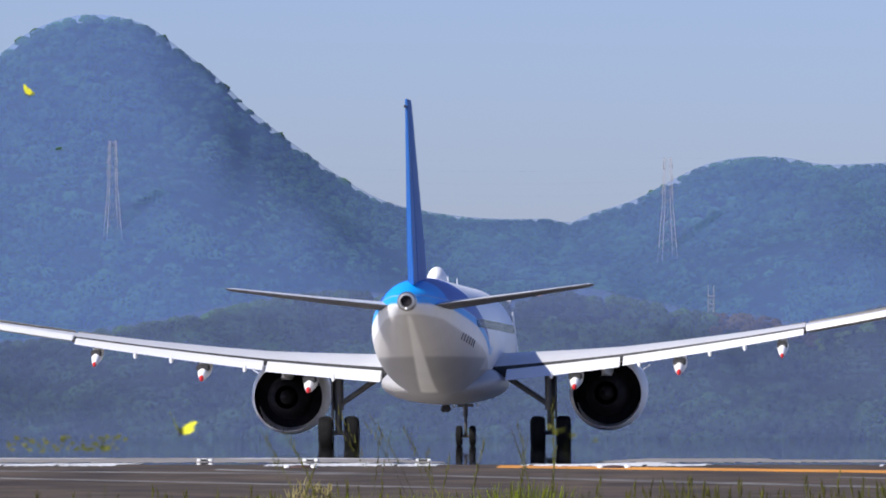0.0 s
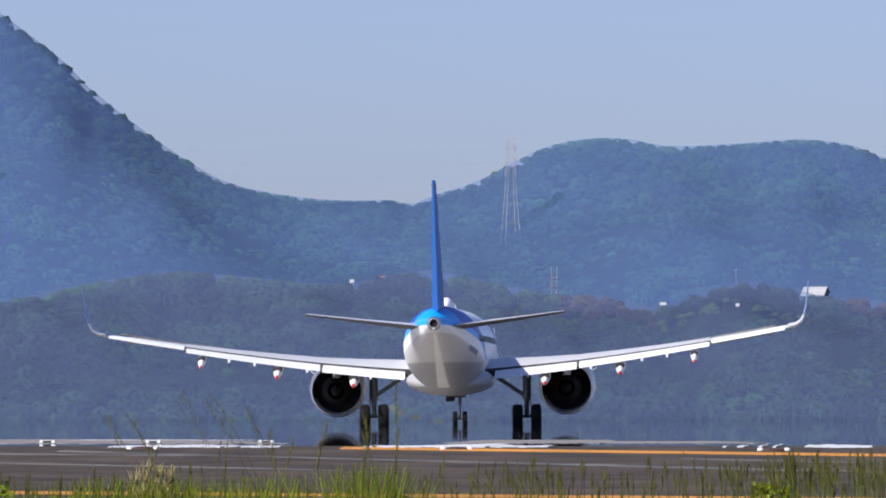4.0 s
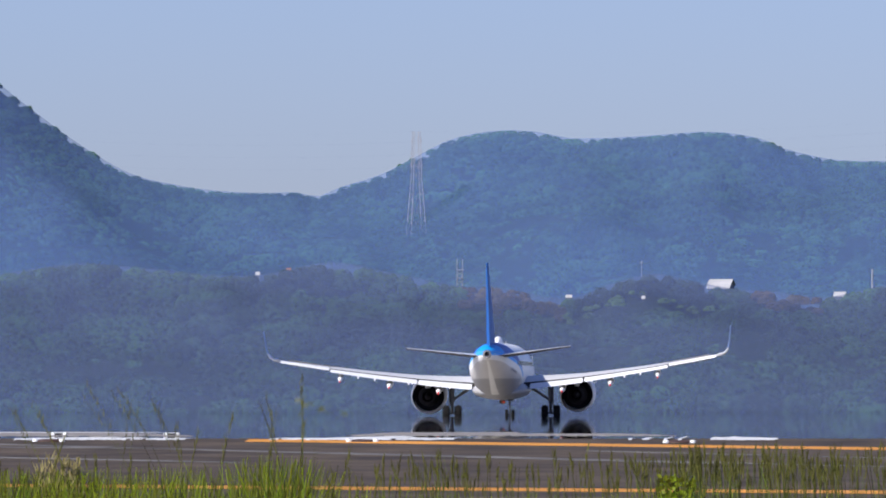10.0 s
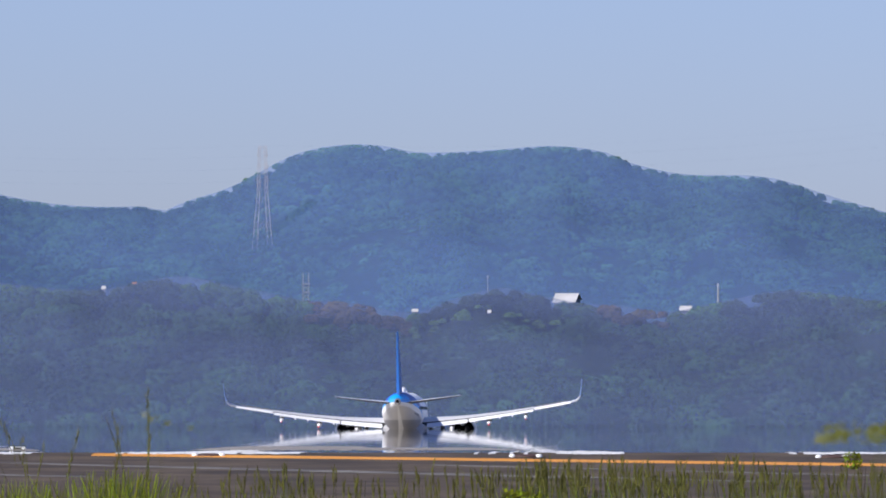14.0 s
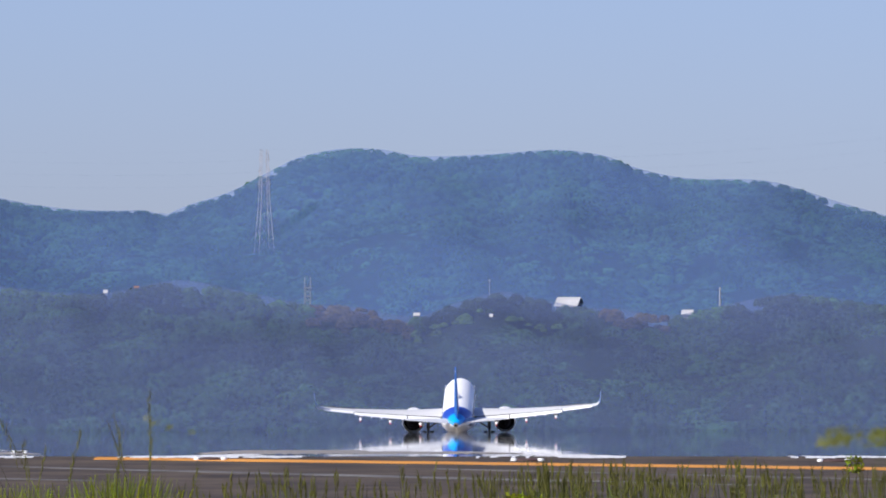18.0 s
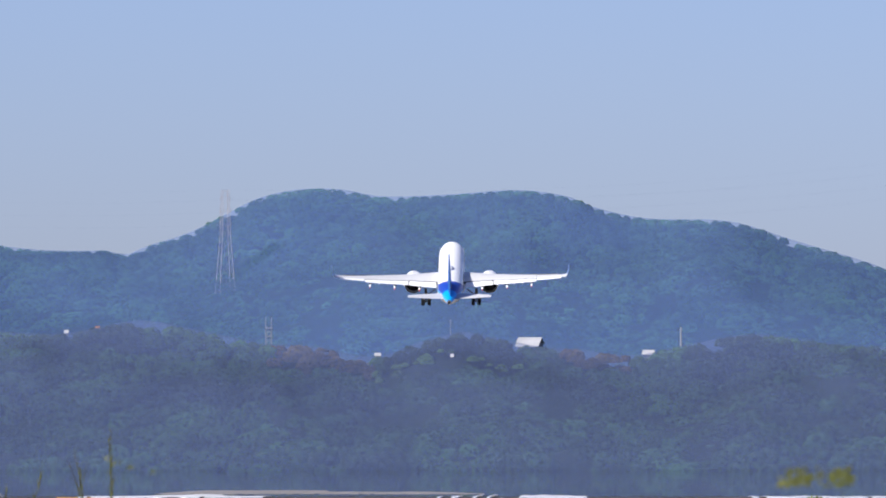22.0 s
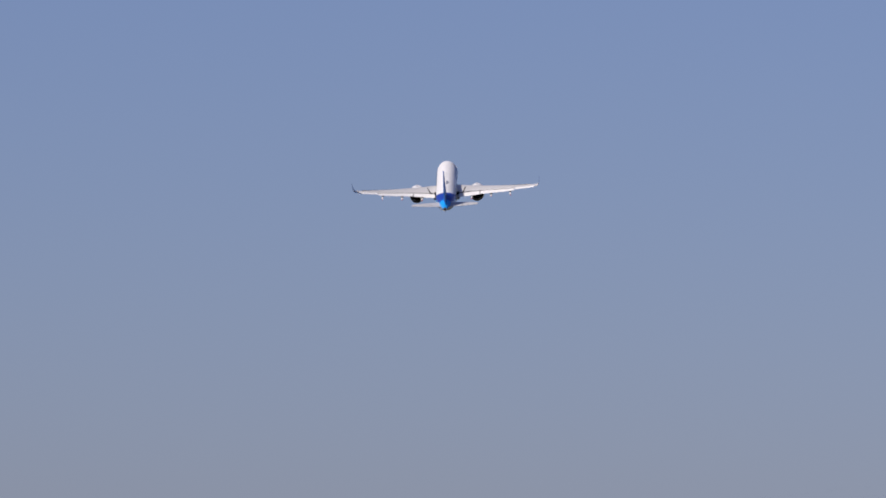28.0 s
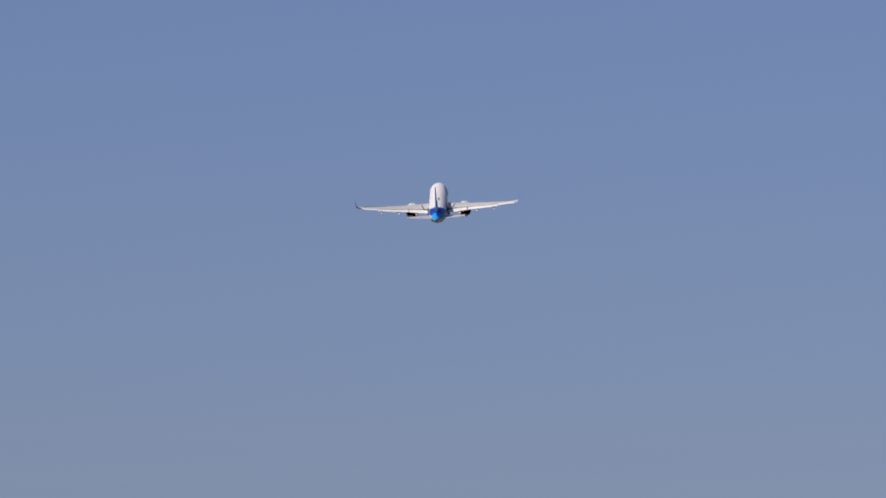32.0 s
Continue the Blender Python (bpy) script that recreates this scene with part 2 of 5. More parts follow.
def livery_paint():
    """White fuselage paint, a royal blue band that sweeps up to the fin, a light blue tail end and a grey belly."""
    m = bpy.data.materials.new("airliner_livery_paint")
    m.use_nodes = True
    n, l = m.node_tree.nodes, m.node_tree.links
    b = n["Principled BSDF"]
    b.inputs["Roughness"].default_value, b.inputs["Specular IOR Level"].default_value = 0.42, 0.3
    co, xyz = n.new("ShaderNodeTexCoord"), n.new("ShaderNodeSeparateXYZ")
    l.new(co.outputs["Object"], xyz.inputs[0])

    def calc(op, a, c=None):
        q = n.new("ShaderNodeMath")
        q.operation = op
        for i, v in enumerate((a, c)):
            if v is None:
                continue
            if isinstance(v, (int, float)):
                q.inputs[i].default_value = v
            else:
                l.new(v, q.inputs[i])
        return q.outputs[0]

    def over(v, edge=0.04):
        q = n.new("ShaderNodeMapRange")
        q.inputs["From Min"].default_value, q.inputs["From Max"].default_value = -edge, edge
        l.new(v, q.inputs["Value"])
        return q.outputs[0]

    def line(pts):
        r = n.new("ShaderNodeValToRGB").color_ramp
        node = n[-1]
        while len(r.elements) < len(pts):
            r.elements.new(0.5)
        for e, (s, z) in zip(r.elements, pts):
            e.position, e.color = s / 40, (z / 8, z / 8, z / 8, 1)
        l.new(along, node.inputs[0])
        return calc("MULTIPLY", node.outputs[0], 8.0)
    station = calc("SUBTRACT", 17.7, xyz.outputs[1])
    along = calc("DIVIDE", station, 40.0)
    z = xyz.outputs[2]
    upper = line([(22.5, 3.3), (25.4, 4.4), (27.6, 5.3), (29.2, 6.2)])
    lower = line([(22.5, 3.5), (28, 4.4), (33, 5.0), (36, 5.12)])
    above = over(calc("SUBTRACT", z, lower))
    blue = calc("MULTIPLY", above, over(calc("SUBTRACT", upper, z)))
    blue = calc("MULTIPLY", blue, over(calc("SUBTRACT", station, 7.0)))
    edge = calc("MULTIPLY", over(calc("SUBTRACT", calc("ADD", z, 0.28), lower)), over(calc("SUBTRACT", station, 22.0), 1.5))
    cyan = calc("MAXIMUM", calc("MULTIPLY", edge, over(calc("SUBTRACT", lower, z))), calc("MULTIPLY", above, over(calc("SUBTRACT", station, 33.2), 0.25)))
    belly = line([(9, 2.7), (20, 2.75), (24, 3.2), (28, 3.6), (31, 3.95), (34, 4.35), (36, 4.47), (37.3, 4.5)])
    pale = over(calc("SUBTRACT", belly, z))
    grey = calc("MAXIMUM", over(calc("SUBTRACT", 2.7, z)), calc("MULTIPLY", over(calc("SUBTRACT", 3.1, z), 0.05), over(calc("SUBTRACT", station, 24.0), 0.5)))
    # a lighter streak along the keel, wider towards the front
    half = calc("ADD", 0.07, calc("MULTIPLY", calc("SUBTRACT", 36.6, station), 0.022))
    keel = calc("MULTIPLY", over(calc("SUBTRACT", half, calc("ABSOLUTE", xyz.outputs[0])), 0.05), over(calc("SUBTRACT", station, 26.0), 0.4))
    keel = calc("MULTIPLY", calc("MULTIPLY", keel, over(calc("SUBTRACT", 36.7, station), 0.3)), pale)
    dirt, fleck = n.new("ShaderNodeTexNoise"), n.new("ShaderNodeMapRange")
    dirt.inputs["Scale"].default_value, dirt.inputs["Detail"].default_value = 0.9, 5.0
    fleck.inputs["To Min"].default_value, fleck.inputs["To Max"].default_value = 0.9, 1.06
    l.new(co.outputs["Object"], dirt.inputs["Vector"])
    l.new(dirt.outputs["Fac"], fleck.inputs["Value"])
    last = None
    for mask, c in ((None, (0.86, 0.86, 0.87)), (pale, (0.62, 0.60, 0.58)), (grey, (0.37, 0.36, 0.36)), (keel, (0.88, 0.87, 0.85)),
                    (blue, (0.014, 0.06, 0.38)), (cyan, (0.0, 0.34, 0.85))):
        if mask is None:
            first = n.new("ShaderNodeRGB")
            first.outputs[0].default_value = (*c, 1)
            last = first.outputs[0]
            continue
        mix = n.new("ShaderNodeMixRGB")
        mix.inputs[2].default_value = (*c, 1)
        l.new(mask, mix.inputs[0])
        l.new(last, mix.inputs[1])
        last = mix.outputs[0]
    hsv = n.new("ShaderNodeHueSaturation")
    l.new(fleck.outputs[0], hsv.inputs["Value"])
    l.new(last, hsv.inputs["Color"])
    l.new(hsv.outputs[0], b.inputs["Base Color"])
    return m


LIVERY = livery_paint()


# ---- mesh helpers ----
def part(name, bm, mats, parent=None, label="", smooth=True):
    me = bpy.data.meshes.new(name)
    bmesh.ops.recalc_face_normals(bm, faces=bm.faces)
    bm.to_mesh(me)
    bm.free()
    for m in (mats if isinstance(mats, (list, tuple)) else [mats]):
        me.materials.append(m)
    if smooth:
        me.polygons.foreach_set("use_smooth", [True] * len(me.polygons))
        me.set_sharp_from_angle(angle=radians(38))
    ob = new(name, me)
    if parent:
        ob.parent = parent
    if label:
        tagged(ob, label)
    return ob


def thing(name, label, category, group="", kind="", m=None):
    ob = new(name)
    ob.empty_display_size = 0.5
    tagged(ob, label, category, group, kind)
    if m is not None:
        ob.matrix_basis = m
    return ob


def loft(bm, rings, cap=True, closed=True, mat=0):
    """Joins rings of points, each with the same count."""
    vs = [[bm.verts.new(p) for p in r] for r in rings]
    n = len(rings[0])
    for a, b in zip(vs, vs[1:]):
        for i in range(n if closed else n - 1):
            j = (i + 1) % n
            try:
                bm.faces.new((a[i], a[j], b[j], b[i])).material_index = mat
            except ValueError:
                pass
    if cap and closed:
        for r in (vs[0], vs[-1]):
            try:
                bm.faces.new(r).material_index = mat
            except ValueError:
                pass
    return vs


def circle(c, r, n=24, axis="y", rz=None, start=0.0):
    pts = []
    for i in range(n):
        a = start + 2 * math.pi * i / n
        u, w = r * math.cos(a), (rz or r) * math.sin(a)
        if axis == "y":
            pts.append((c[0] + u, c[1], c[2] + w))
        elif axis == "x":
            pts.append((c[0], c[1] + u, c[2] + w))
        else:
            pts.append((c[0] + u, c[1] + w, c[2]))
    return pts


def lathe(bm, profile, c=(0, 0, 0), axis="y", n=28, cap=False, mat=0):
    """profile: (along, radius) pairs."""
    rings = []
    for s, r in profile:
        off = {"y": (c[0], c[1] + s, c[2]), "x": (c[0] + s, c[1], c[2]), "z": (c[0], c[1], c[2] + s)}[axis]
        rings.append(circle(off, max(r, 0.002), n, axis))
    return loft(bm, rings, cap=cap, mat=mat)


def rod(bm, a, b, r, r2=None, n=8, mat=0):
    a, b = Vector(a), Vector(b)
    d = (b - a).normalized()
    up = Vector((0, 0, 1)) if abs(d.z) < 0.9 else Vector((1, 0, 0))
    u = d.cross(up).normalized()
    w = d.cross(u)
    rings = []
    for p, rr in ((a, r), (b, r2 or r)):
        rings.append([p + u * rr * math.cos(2 * math.pi * i / n) + w * rr * math.sin(2 * math.pi * i / n) for i in range(n)])
    loft(bm, rings, mat=mat)


def box(bm, lo, hi, mat=0, bevel=0.0):
    x0, y0, z0 = lo
    x1, y1, z1 = hi
    v = [bm.verts.new(p) for p in ((x0, y0, z0), (x1, y0, z0), (x1, y1, z0), (x0, y1, z0), (x0, y0, z1), (x1, y0, z1), (x1, y1, z1), (x0, y1, z1))]
    fs = [bm.faces.new([v[i] for i in q]) for q in ((0, 3, 2, 1), (4, 5, 6, 7), (0, 1, 5, 4), (1, 2, 6, 5), (2, 3, 7, 6), (3, 0, 4, 7))]
    for f in fs:
        f.material_index = mat
    if bevel:
        bmesh.ops.bevel(bm, geom=list({e for f in fs for e in f.edges}), offset=bevel, segments=2, affect="EDGES")


def smooth_at(x, pts):
    """A smooth curve through a few (x, y) control points."""
    if x <= pts[0][0]:
        return pts[0][1]
    if x >= pts[-1][0]:
        return pts[-1][1]
    for i in range(len(pts) - 1):
        if pts[i][0] <= x <= pts[i + 1][0]:
            break
    x0, y0 = pts[i]
    x1, y1 = pts[i + 1]
    t = (x - x0) / (x1 - x0)
    ma = (pts[i + 1][1] - pts[i - 1][1]) / (pts[i + 1][0] - pts[i - 1][0]) if i else (y1 - y0) / (x1 - x0)
    mb = (pts[i + 2][1] - y0) / (pts[i + 2][0] - x0) if i + 2 < len(pts) else (y1 - y0) / (x1 - x0)
    h = x1 - x0
    return ((2 * t ** 3 - 3 * t * t + 1) * y0 + (t ** 3 - 2 * t * t + t) * h * ma + (3 * t * t - 2 * t ** 3) * y1 + (t ** 3 - t * t) * h * mb)


# ---- ground ----
CREST = 102.0
GROUND = [(-1500, -1.0), (68, -1.0), (72, -0.9), (CREST, 0.0), (650, 0.0), (800, -0.9), (950, -2.3), (1100, -3.0), (1250, -2.6),
          (1500, -0.6), (1800, -0.1), (4990, -0.1)]


def ground_z(y):
    for (a, za), (b, zb) in zip(GROUND, GROUND[1:]):
        if a <= y <= b:
            return za + (zb - za) * (y - a) / (b - a)
    return -0.1


def sheet(name, xs, ys, dz, mat, label, category):
    bm = bmesh.new()
    vs = [[bm.verts.new((x, y, ground_z(y) + dz)) for x in xs] for y in ys]
    for a, b in zip(vs, vs[1:]):
        for i in range(len(xs) - 1):
            bm.faces.new((a[i], a[i + 1], b[i + 1], b[i]))
    ob = part(name, bm, mat, smooth=False)
    return tagged(ob, label, category, kind="structure")


PROFILE_YS = [y for y, _ in GROUND]
sheet("ground", [-3000, -600, -100, -30, 0, 9, 18, 27, 60, 300, 3000], sorted(set(PROFILE_YS + [0, 40, 56, 300, 2500, 3300])), 0.0, EARTH,
      "flat grassy airfield ground reaching to the hills", "ground")
sheet("runway", [-40, -20, 0, 20, 40, 60], sorted({y for y in PROFILE_YS if 71 < y < 2500} | {76, 80, 84, 88, 92, 97, 110, 130, 400, 2450}), 0.004,
      ASPHALT, "grey-brown asphalt runway rising to a low crest", "runway")
mb = bmesh.new()
mv = [mb.verts.new(p) for p in ((-420, CREST + 1.5, 0.008), (260, CREST + 1.5, 0.008), (260, 2950, 0.008), (-420, 2950, 0.008))]
mb.faces.new(mv)
mirage = part("mirage_layer", mb, MIRAGE, smooth=False)
mirage.visible_shadow = False
tagged(mirage, "shimmering mirage of hot air mirroring the hills above the runway", "mirage", kind="structure")


def slab(name, corners, mat, label, category, thick=0.003, group=""):
    """A thin painted patch on the ground: corners (x, y)."""
    bm = bmesh.new()
    ys = sorted(y for _, y in corners)
    lift = 0.017 if ys[0] > CREST + 5 else 0.013 if ys[-1] > CREST else 0.008
    n = len(corners)
    top = [bm.verts.new((x, y, ground_z(y) + lift)) for x, y in corners]
    low = [bm.verts.new((x, y, ground_z(y) + lift - thick)) for x, y in corners]
    for i in range(n // 2 - 1):
        a, c = i, n - 1 - i
        bm.faces.new((top[a], top[a + 1], top[c - 1], top[c]))
        bm.faces.new((low[c], low[c - 1], low[a + 1], low[a]))
    for i in range(n):
        j = (i + 1) % n
        bm.faces.new((top[i], low[i], low[j], top[j]))
    ob = part(name, bm, mat, smooth=False)
    return tagged(ob, label, category, group, kind="structure")


F = 16700.0


def bearing_x(u, y):
    """x at distance y of the bearing u, in units of 1/F to the side of the pylon."""
    return EYE[0] + y * math.tan((u - 637) / F)


def on_slope(u, v):
    """Place on the rising asphalt seen at bearing u and dip v."""
    y = min(CREST, (0.295 + 0.03 * CREST) / ((v - 491) / F + 0.03))
    return bearing_x(u, y), y


def stripe(name, a, b, w, mat, label, category):
    """A painted line between two places (u, v) on the slope, w metres deep."""
    (xa, ya), (xb, yb) = on_slope(*a), on_slope(*b)
    slab(name, [(xa, ya - w / 2), (xb, yb - w / 2), (xb, min(yb + w / 2, CREST)), (xa, min(ya + w / 2, CREST))], mat, label, category)


stripe("taxi_line", (-300, 541.5), (1500, 565), 0.75, LINEORANGE, "orange-yellow painted line across the dark asphalt", "line")
stripe("taxi_line", (-1400, 617), (1500, 638), 0.7, LINEORANGE, "orange-yellow painted line across the dark asphalt", "line")
stripe("pavement_joint", (-800, 547), (520, 582), 0.35, PALELINE, "faded pale joint line in the asphalt", "joint")
stripe("pavement_joint", (-1300, 560), (-300, 581), 0.3, PALELINE, "faded pale joint line in the asphalt", "joint")
stripe("pavement_joint", (-1300, 549), (-420, 556), 0.3, PALELINE, "faded pale joint line in the asphalt", "joint")
stripe("pavement_joint", (-200, 562), (900, 590), 0.25, PALELINE, "faded pale joint line in the asphalt", "joint")
stripe("pavement_joint", (300, 560), (1300, 584), 0.25, PALELINE, "faded pale joint line in the asphalt", "joint")
jag = random.Random(5)
FARCONC = material("pale_far_concrete", (0.33, 0.31, 0.29), 0.8, vary=0.2, scale=0.5, fine=6.0, color2=(0.24, 0.22, 0.21), spec=0.1)


def far_pavement(u0, u1, y0, y1):
    """Pale concrete beyond the crest, standing a hand's breadth out of the shimmering air, with an uneven far edge."""
    bm = bmesh.new()
    n = 60
    near, far = [], []
    for i in range(n + 1):
        u = u0 + (u1 - u0) * i / n
        k = min(1.0, min(i, n - i) / 9)
        ya = y0 + jag.uniform(-0.06, 0.06)
        yb = ya + (y1 - ya) * k * (1.0 if u < 180 else 0.6) + jag.uniform(-1.2, 1.2) * k + 0.2
        near.append((bearing_x(u, ya), ya))
        far.append((bearing_x(u, yb), yb))
    lo = [[bm.verts.new((x, y, 0.009)) for x, y in row] for row in (near, far)]
    hi = [[bm.verts.new((x, y, 0.013)) for x, y in row] for row in (near, far)]
    for i in range(n):
        bm.faces.new((hi[0][i], hi[0][i + 1], hi[1][i + 1], hi[1][i]))
        bm.faces.new((lo[0][i], hi[0][i], hi[0][i + 1], lo[0][i + 1]))
        bm.faces.new((lo[1][i + 1], hi[1][i + 1], hi[1][i], lo[1][i]))
    ob = part("far_pavement", bm, FARCONC, smooth=False)
    tagged(ob, "pale concrete pavement beyond the crest of the runway", "pavement", kind="structure")


far_pavement(-1500, -395, 113.5, 136)
far_pavement(-125, 460, 115, 133)
for u0, u1, y in ((-1240, -990, 131.5), (-760, -450, 131.0)):
    slab("far_stripe", [(bearing_x(u0, y), y - 1.6), (bearing_x(u1, y), y - 0.9), (bearing_x(u1, y), y + 0.9), (bearing_x(u0, y), y + 1.6)], LINEWHITE,
         "faint white stripe on the far pavement", "runway marking", 0.002)


def ragged_stripe(u0, u1, far, worn=0.0):
    """A broad painted stripe over the crest whose worn far end breaks into teeth."""
    x0, x1 = bearing_x(u0, CREST - 1), bearing_x(u1, CREST - 1)
    bm = bmesh.new()
    n = 44
    near = [CREST - 0.2 - jag.uniform(0, 0.25) for _ in range(n + 1)]
    ends, y = [], far
    for i in range(n):
        y += jag.uniform(-2, 2)
        y = min(max(y, far - 4), far + 4)
        edge = min(i, n - 1 - i) / n
        ends.append(CREST + 1.2 + max(0.0, y - CREST - 1.2) * (0.3 + 0.7 * min(1.0, edge * 3)))
    for i in range(n):
        if jag.random() < (0.75 if i < worn * n else 0.05):
            continue
        xa, xb = x0 + (x1 - x0) * i / n, x0 + (x1 - x0) * (i + 1) / n
        ys = [near[i], CREST, CREST + 1.0, ends[i]]
        top = [[bm.verts.new((x, y, ground_z(y) + (0.013 if y >= CREST else 0.008))) for x in (xa, xb)] for y in ys]
        for a, b in zip(top, top[1:]):
            bm.faces.new((a[0], a[1], b[1], b[0]))
        low = [bm.verts.new((x, ends[i], 0.009)) for x in (xa, xb)]
        bm.faces.new((top[-1][0], top[-1][1], low[1], low[0]))
    ob = part("threshold_stripe", bm, LINEWHITE, smooth=False)
    tagged(ob, "broad worn white stripe at the runway threshold", "runway marking", "threshold stripes", kind="structure")


for u0, u1, far in ((-1290, -990, 107), (-723, -418, 107.5), (-268, 62, 109), (360, 640, 107), (935, 1220, 107)):
    ragged_stripe(u0, u1, far, 0.55 if u0 == 360 else 0.0)


def runway_light(u, y, tall):
    """A threshold light: low dark body, white glass at both ends; the far ones are small boxes."""
    x = bearing_x(u, y)
    t = thing("runway_light", "low white runway light fixture on the asphalt", "runway light", "threshold lights", m=pose(x, y, ground_z(y) + (0.0135 if tall else 0.004)))
    bm = bmesh.new()
    if tall:
        box(bm, (-0.045, -0.09, 0.006), (0.045, 0.09, 0.028), bevel=0.005)
        part("housing", bm, DARKSEAL, t)
    else:
        lathe(bm, [(0, 0.15), (0.012, 0.145), (0.024, 0.11), (0.03, 0.06), (0.031, 0.002)], axis="z", n=16)
        part("base", bm, RUSTY, t)
    if tall:
        bm = bmesh.new()
        box(bm, (-0.047, -0.1, 0.029), (0.047, 0.1, 0.036), bevel=0.003)
        part("cover", bm, LAMPGLASS, t)
    for dx in (-0.13, 0.13):
        bm = bmesh.new()
        if tall:
            box(bm, (dx * 0.55 - 0.024, -0.1, 0.0), (dx * 0.55 + 0.024, 0.1, 0.037), bevel=0.007)
        else:
            lathe(bm, [(0, 0.036), (0.018, 0.036), (0.03, 0.026), (0.034, 0.002)], (dx * 1.1, -0.06, 0.0), "z", 12)
        part("lens", bm, LAMPGLASS, t)


for u, back in ((-650, 0.8), (-95, 0.85), (466, 1.2), (1008, 1.4)):
    runway_light(u, CREST - back, False)
for u in (-819, -632, -433):
    runway_light(u, 114.2, True)


# added reflector, unseen below the mirage: throws light up onto the airliner's belly
sheet("bounce_sheet", [-40, -20, 0, 20, 40, 60], [150, 250, 400, 650, 800, 950, 1100, 1250, 1500, 1800, 2440], 0.006, FARCONC,
      "unseen pale sheet added to brighten the airliner's underside", "runway")


# ---- hills and woods ----
FAR_SKYLINE = [(-1700, -60), (-1450, -90), (-1183, -186), (-1143, -218), (-1063, -250), (-983, -252), (-918, -234), (-853, -188), (-783, -133),
               (-748, -96), (-663, -28), (-583, 29), (-503, 74), (-423, 94), (-353, 104), (-283, 108), (-200, 108), (-178, 115), (-143, 100),
               (-63, 74), (7, 38), (57, 14), (127, -1), (209, -1), (279, 11), (389, 8), (519, 0), (609, 11), (659, 31), (749, 50),
               (899, 56), (1019, 92), (1146, 130), (1234, 165), (1400, 200), (1700, 240)]
NEAR_SKYLINE = [(-1700, 330), (-1183, 318), (-905, 280), (-755, 250), (-600, 228), (-481, 236), (-300, 250), (-151, 226), (-41, 244), (79, 268),
                (159, 272), (269, 290), (330, 268), (419, 246), (479, 256), (559, 272), (640, 278), (719, 288), (819, 268), (939, 250),
                (1087, 268), (1234, 276), (1700, 300)]
NEAR_D, NEAR_FOOT, FAR_D, FAR_FOOT = 3050.0, 2970.0, 4500.0, 4180.0


def place(u, d):
    a = (u - 637) / F
    return EYE[0] + d * math.sin(a), d * math.cos(a)


def near_z(u, s):
    """Height of the near wooded ridge: s runs from its foot (0) to its crest (1)."""
    uu = u + (1 - min(s, 1.0)) * 160 * noise.noise(Vector((u * 0.003, s * 1.5, 12.5)))
    zc = EYE[2] + (491 - smooth_at(uu, NEAR_SKYLINE)) / F * NEAR_D - 3.3
    bulge = math.sin(math.pi * min(s, 1.0)) ** 0.7
    return zc * s ** 0.9 + (noise.noise(Vector((u * 0.004, s * 1.3, 3.1))) * 7.0 + noise.noise(Vector((u * 0.013, s * 3.0, 8.2))) * 2.5) * bulge


def far_z(u, s):
    uu = u + (1 - min(s, 1.0)) * 280 * noise.noise(Vector((u * 0.002, s * 2.0, 21.5)))
    zc = EYE[2] + (491 - smooth_at(uu, FAR_SKYLINE)) / F * FAR_D - 1.5
    if s < 0.45:
        return 46.0 * (s / 0.45) ** 1.2
    k = (s - 0.45) / 0.55
    bulge = math.sin(math.pi * min(k, 1.0)) ** 0.8
    return 46.0 + (zc - 46.0) * k ** 0.9 + (noise.noise(Vector((u * 0.0032, k * 1.6, 1.7))) * 12 + noise.noise(Vector((u * 0.0085, k * 3.0, 5.2))) * 5) * bulge


def ridge(name, z_of, foot, crest, label):
    us = [-1700 + 20 * i for i in range(171)]
    ss = [i / 24 for i in range(25)]
    verts, faces = [], []
    for s in ss:
        for u in us:
            x, y = place(u, foot + (crest - foot) * s)
            verts.append((x, y, z_of(u, s) - 1.0))
    for u in us:  # the back slope
        x, y = place(u, crest + 260)
        verts.append((x, y, -2.0))
    n = len(us)
    for j in range(len(ss)):
        for i in range(n - 1):
            faces.append((j * n + i, j * n + i + 1, (j + 1) * n + i + 1, (j + 1) * n + i))
    me = bpy.data.meshes.new(name)
    me.from_pydata(verts, [], faces)
    me.materials.append(FORESTFLOOR)
    me.polygons.foreach_set("use_smooth", [True] * len(faces))
    return tagged(new(name, me), label, "hill", kind="structure")


ridge("near_hill", near_z, NEAR_FOOT, NEAR_D, "low wooded ridge beyond the airfield")
ridge("far_hill", far_z, FAR_FOOT, FAR_D, "high rounded wooded hills in blue distance")


rng = random.Random(7)
BROWN = ((80, 265, 0.84, 1.2), (590, 735, 0.88, 1.2))  # stretches of reddish scrub along the near crest
CLEAR = (262, 540, 0.765, 0.865)  # lighter scrub just below the crest


DARK = ((280, 530, 0.87, 1.2), (-330, -150, 0.88, 1.2), (820, 940, 0.9, 1.2), (640, 720, 0.6, 0.75), (-60, 90, 0.45, 0.65))  # stands of evergreens


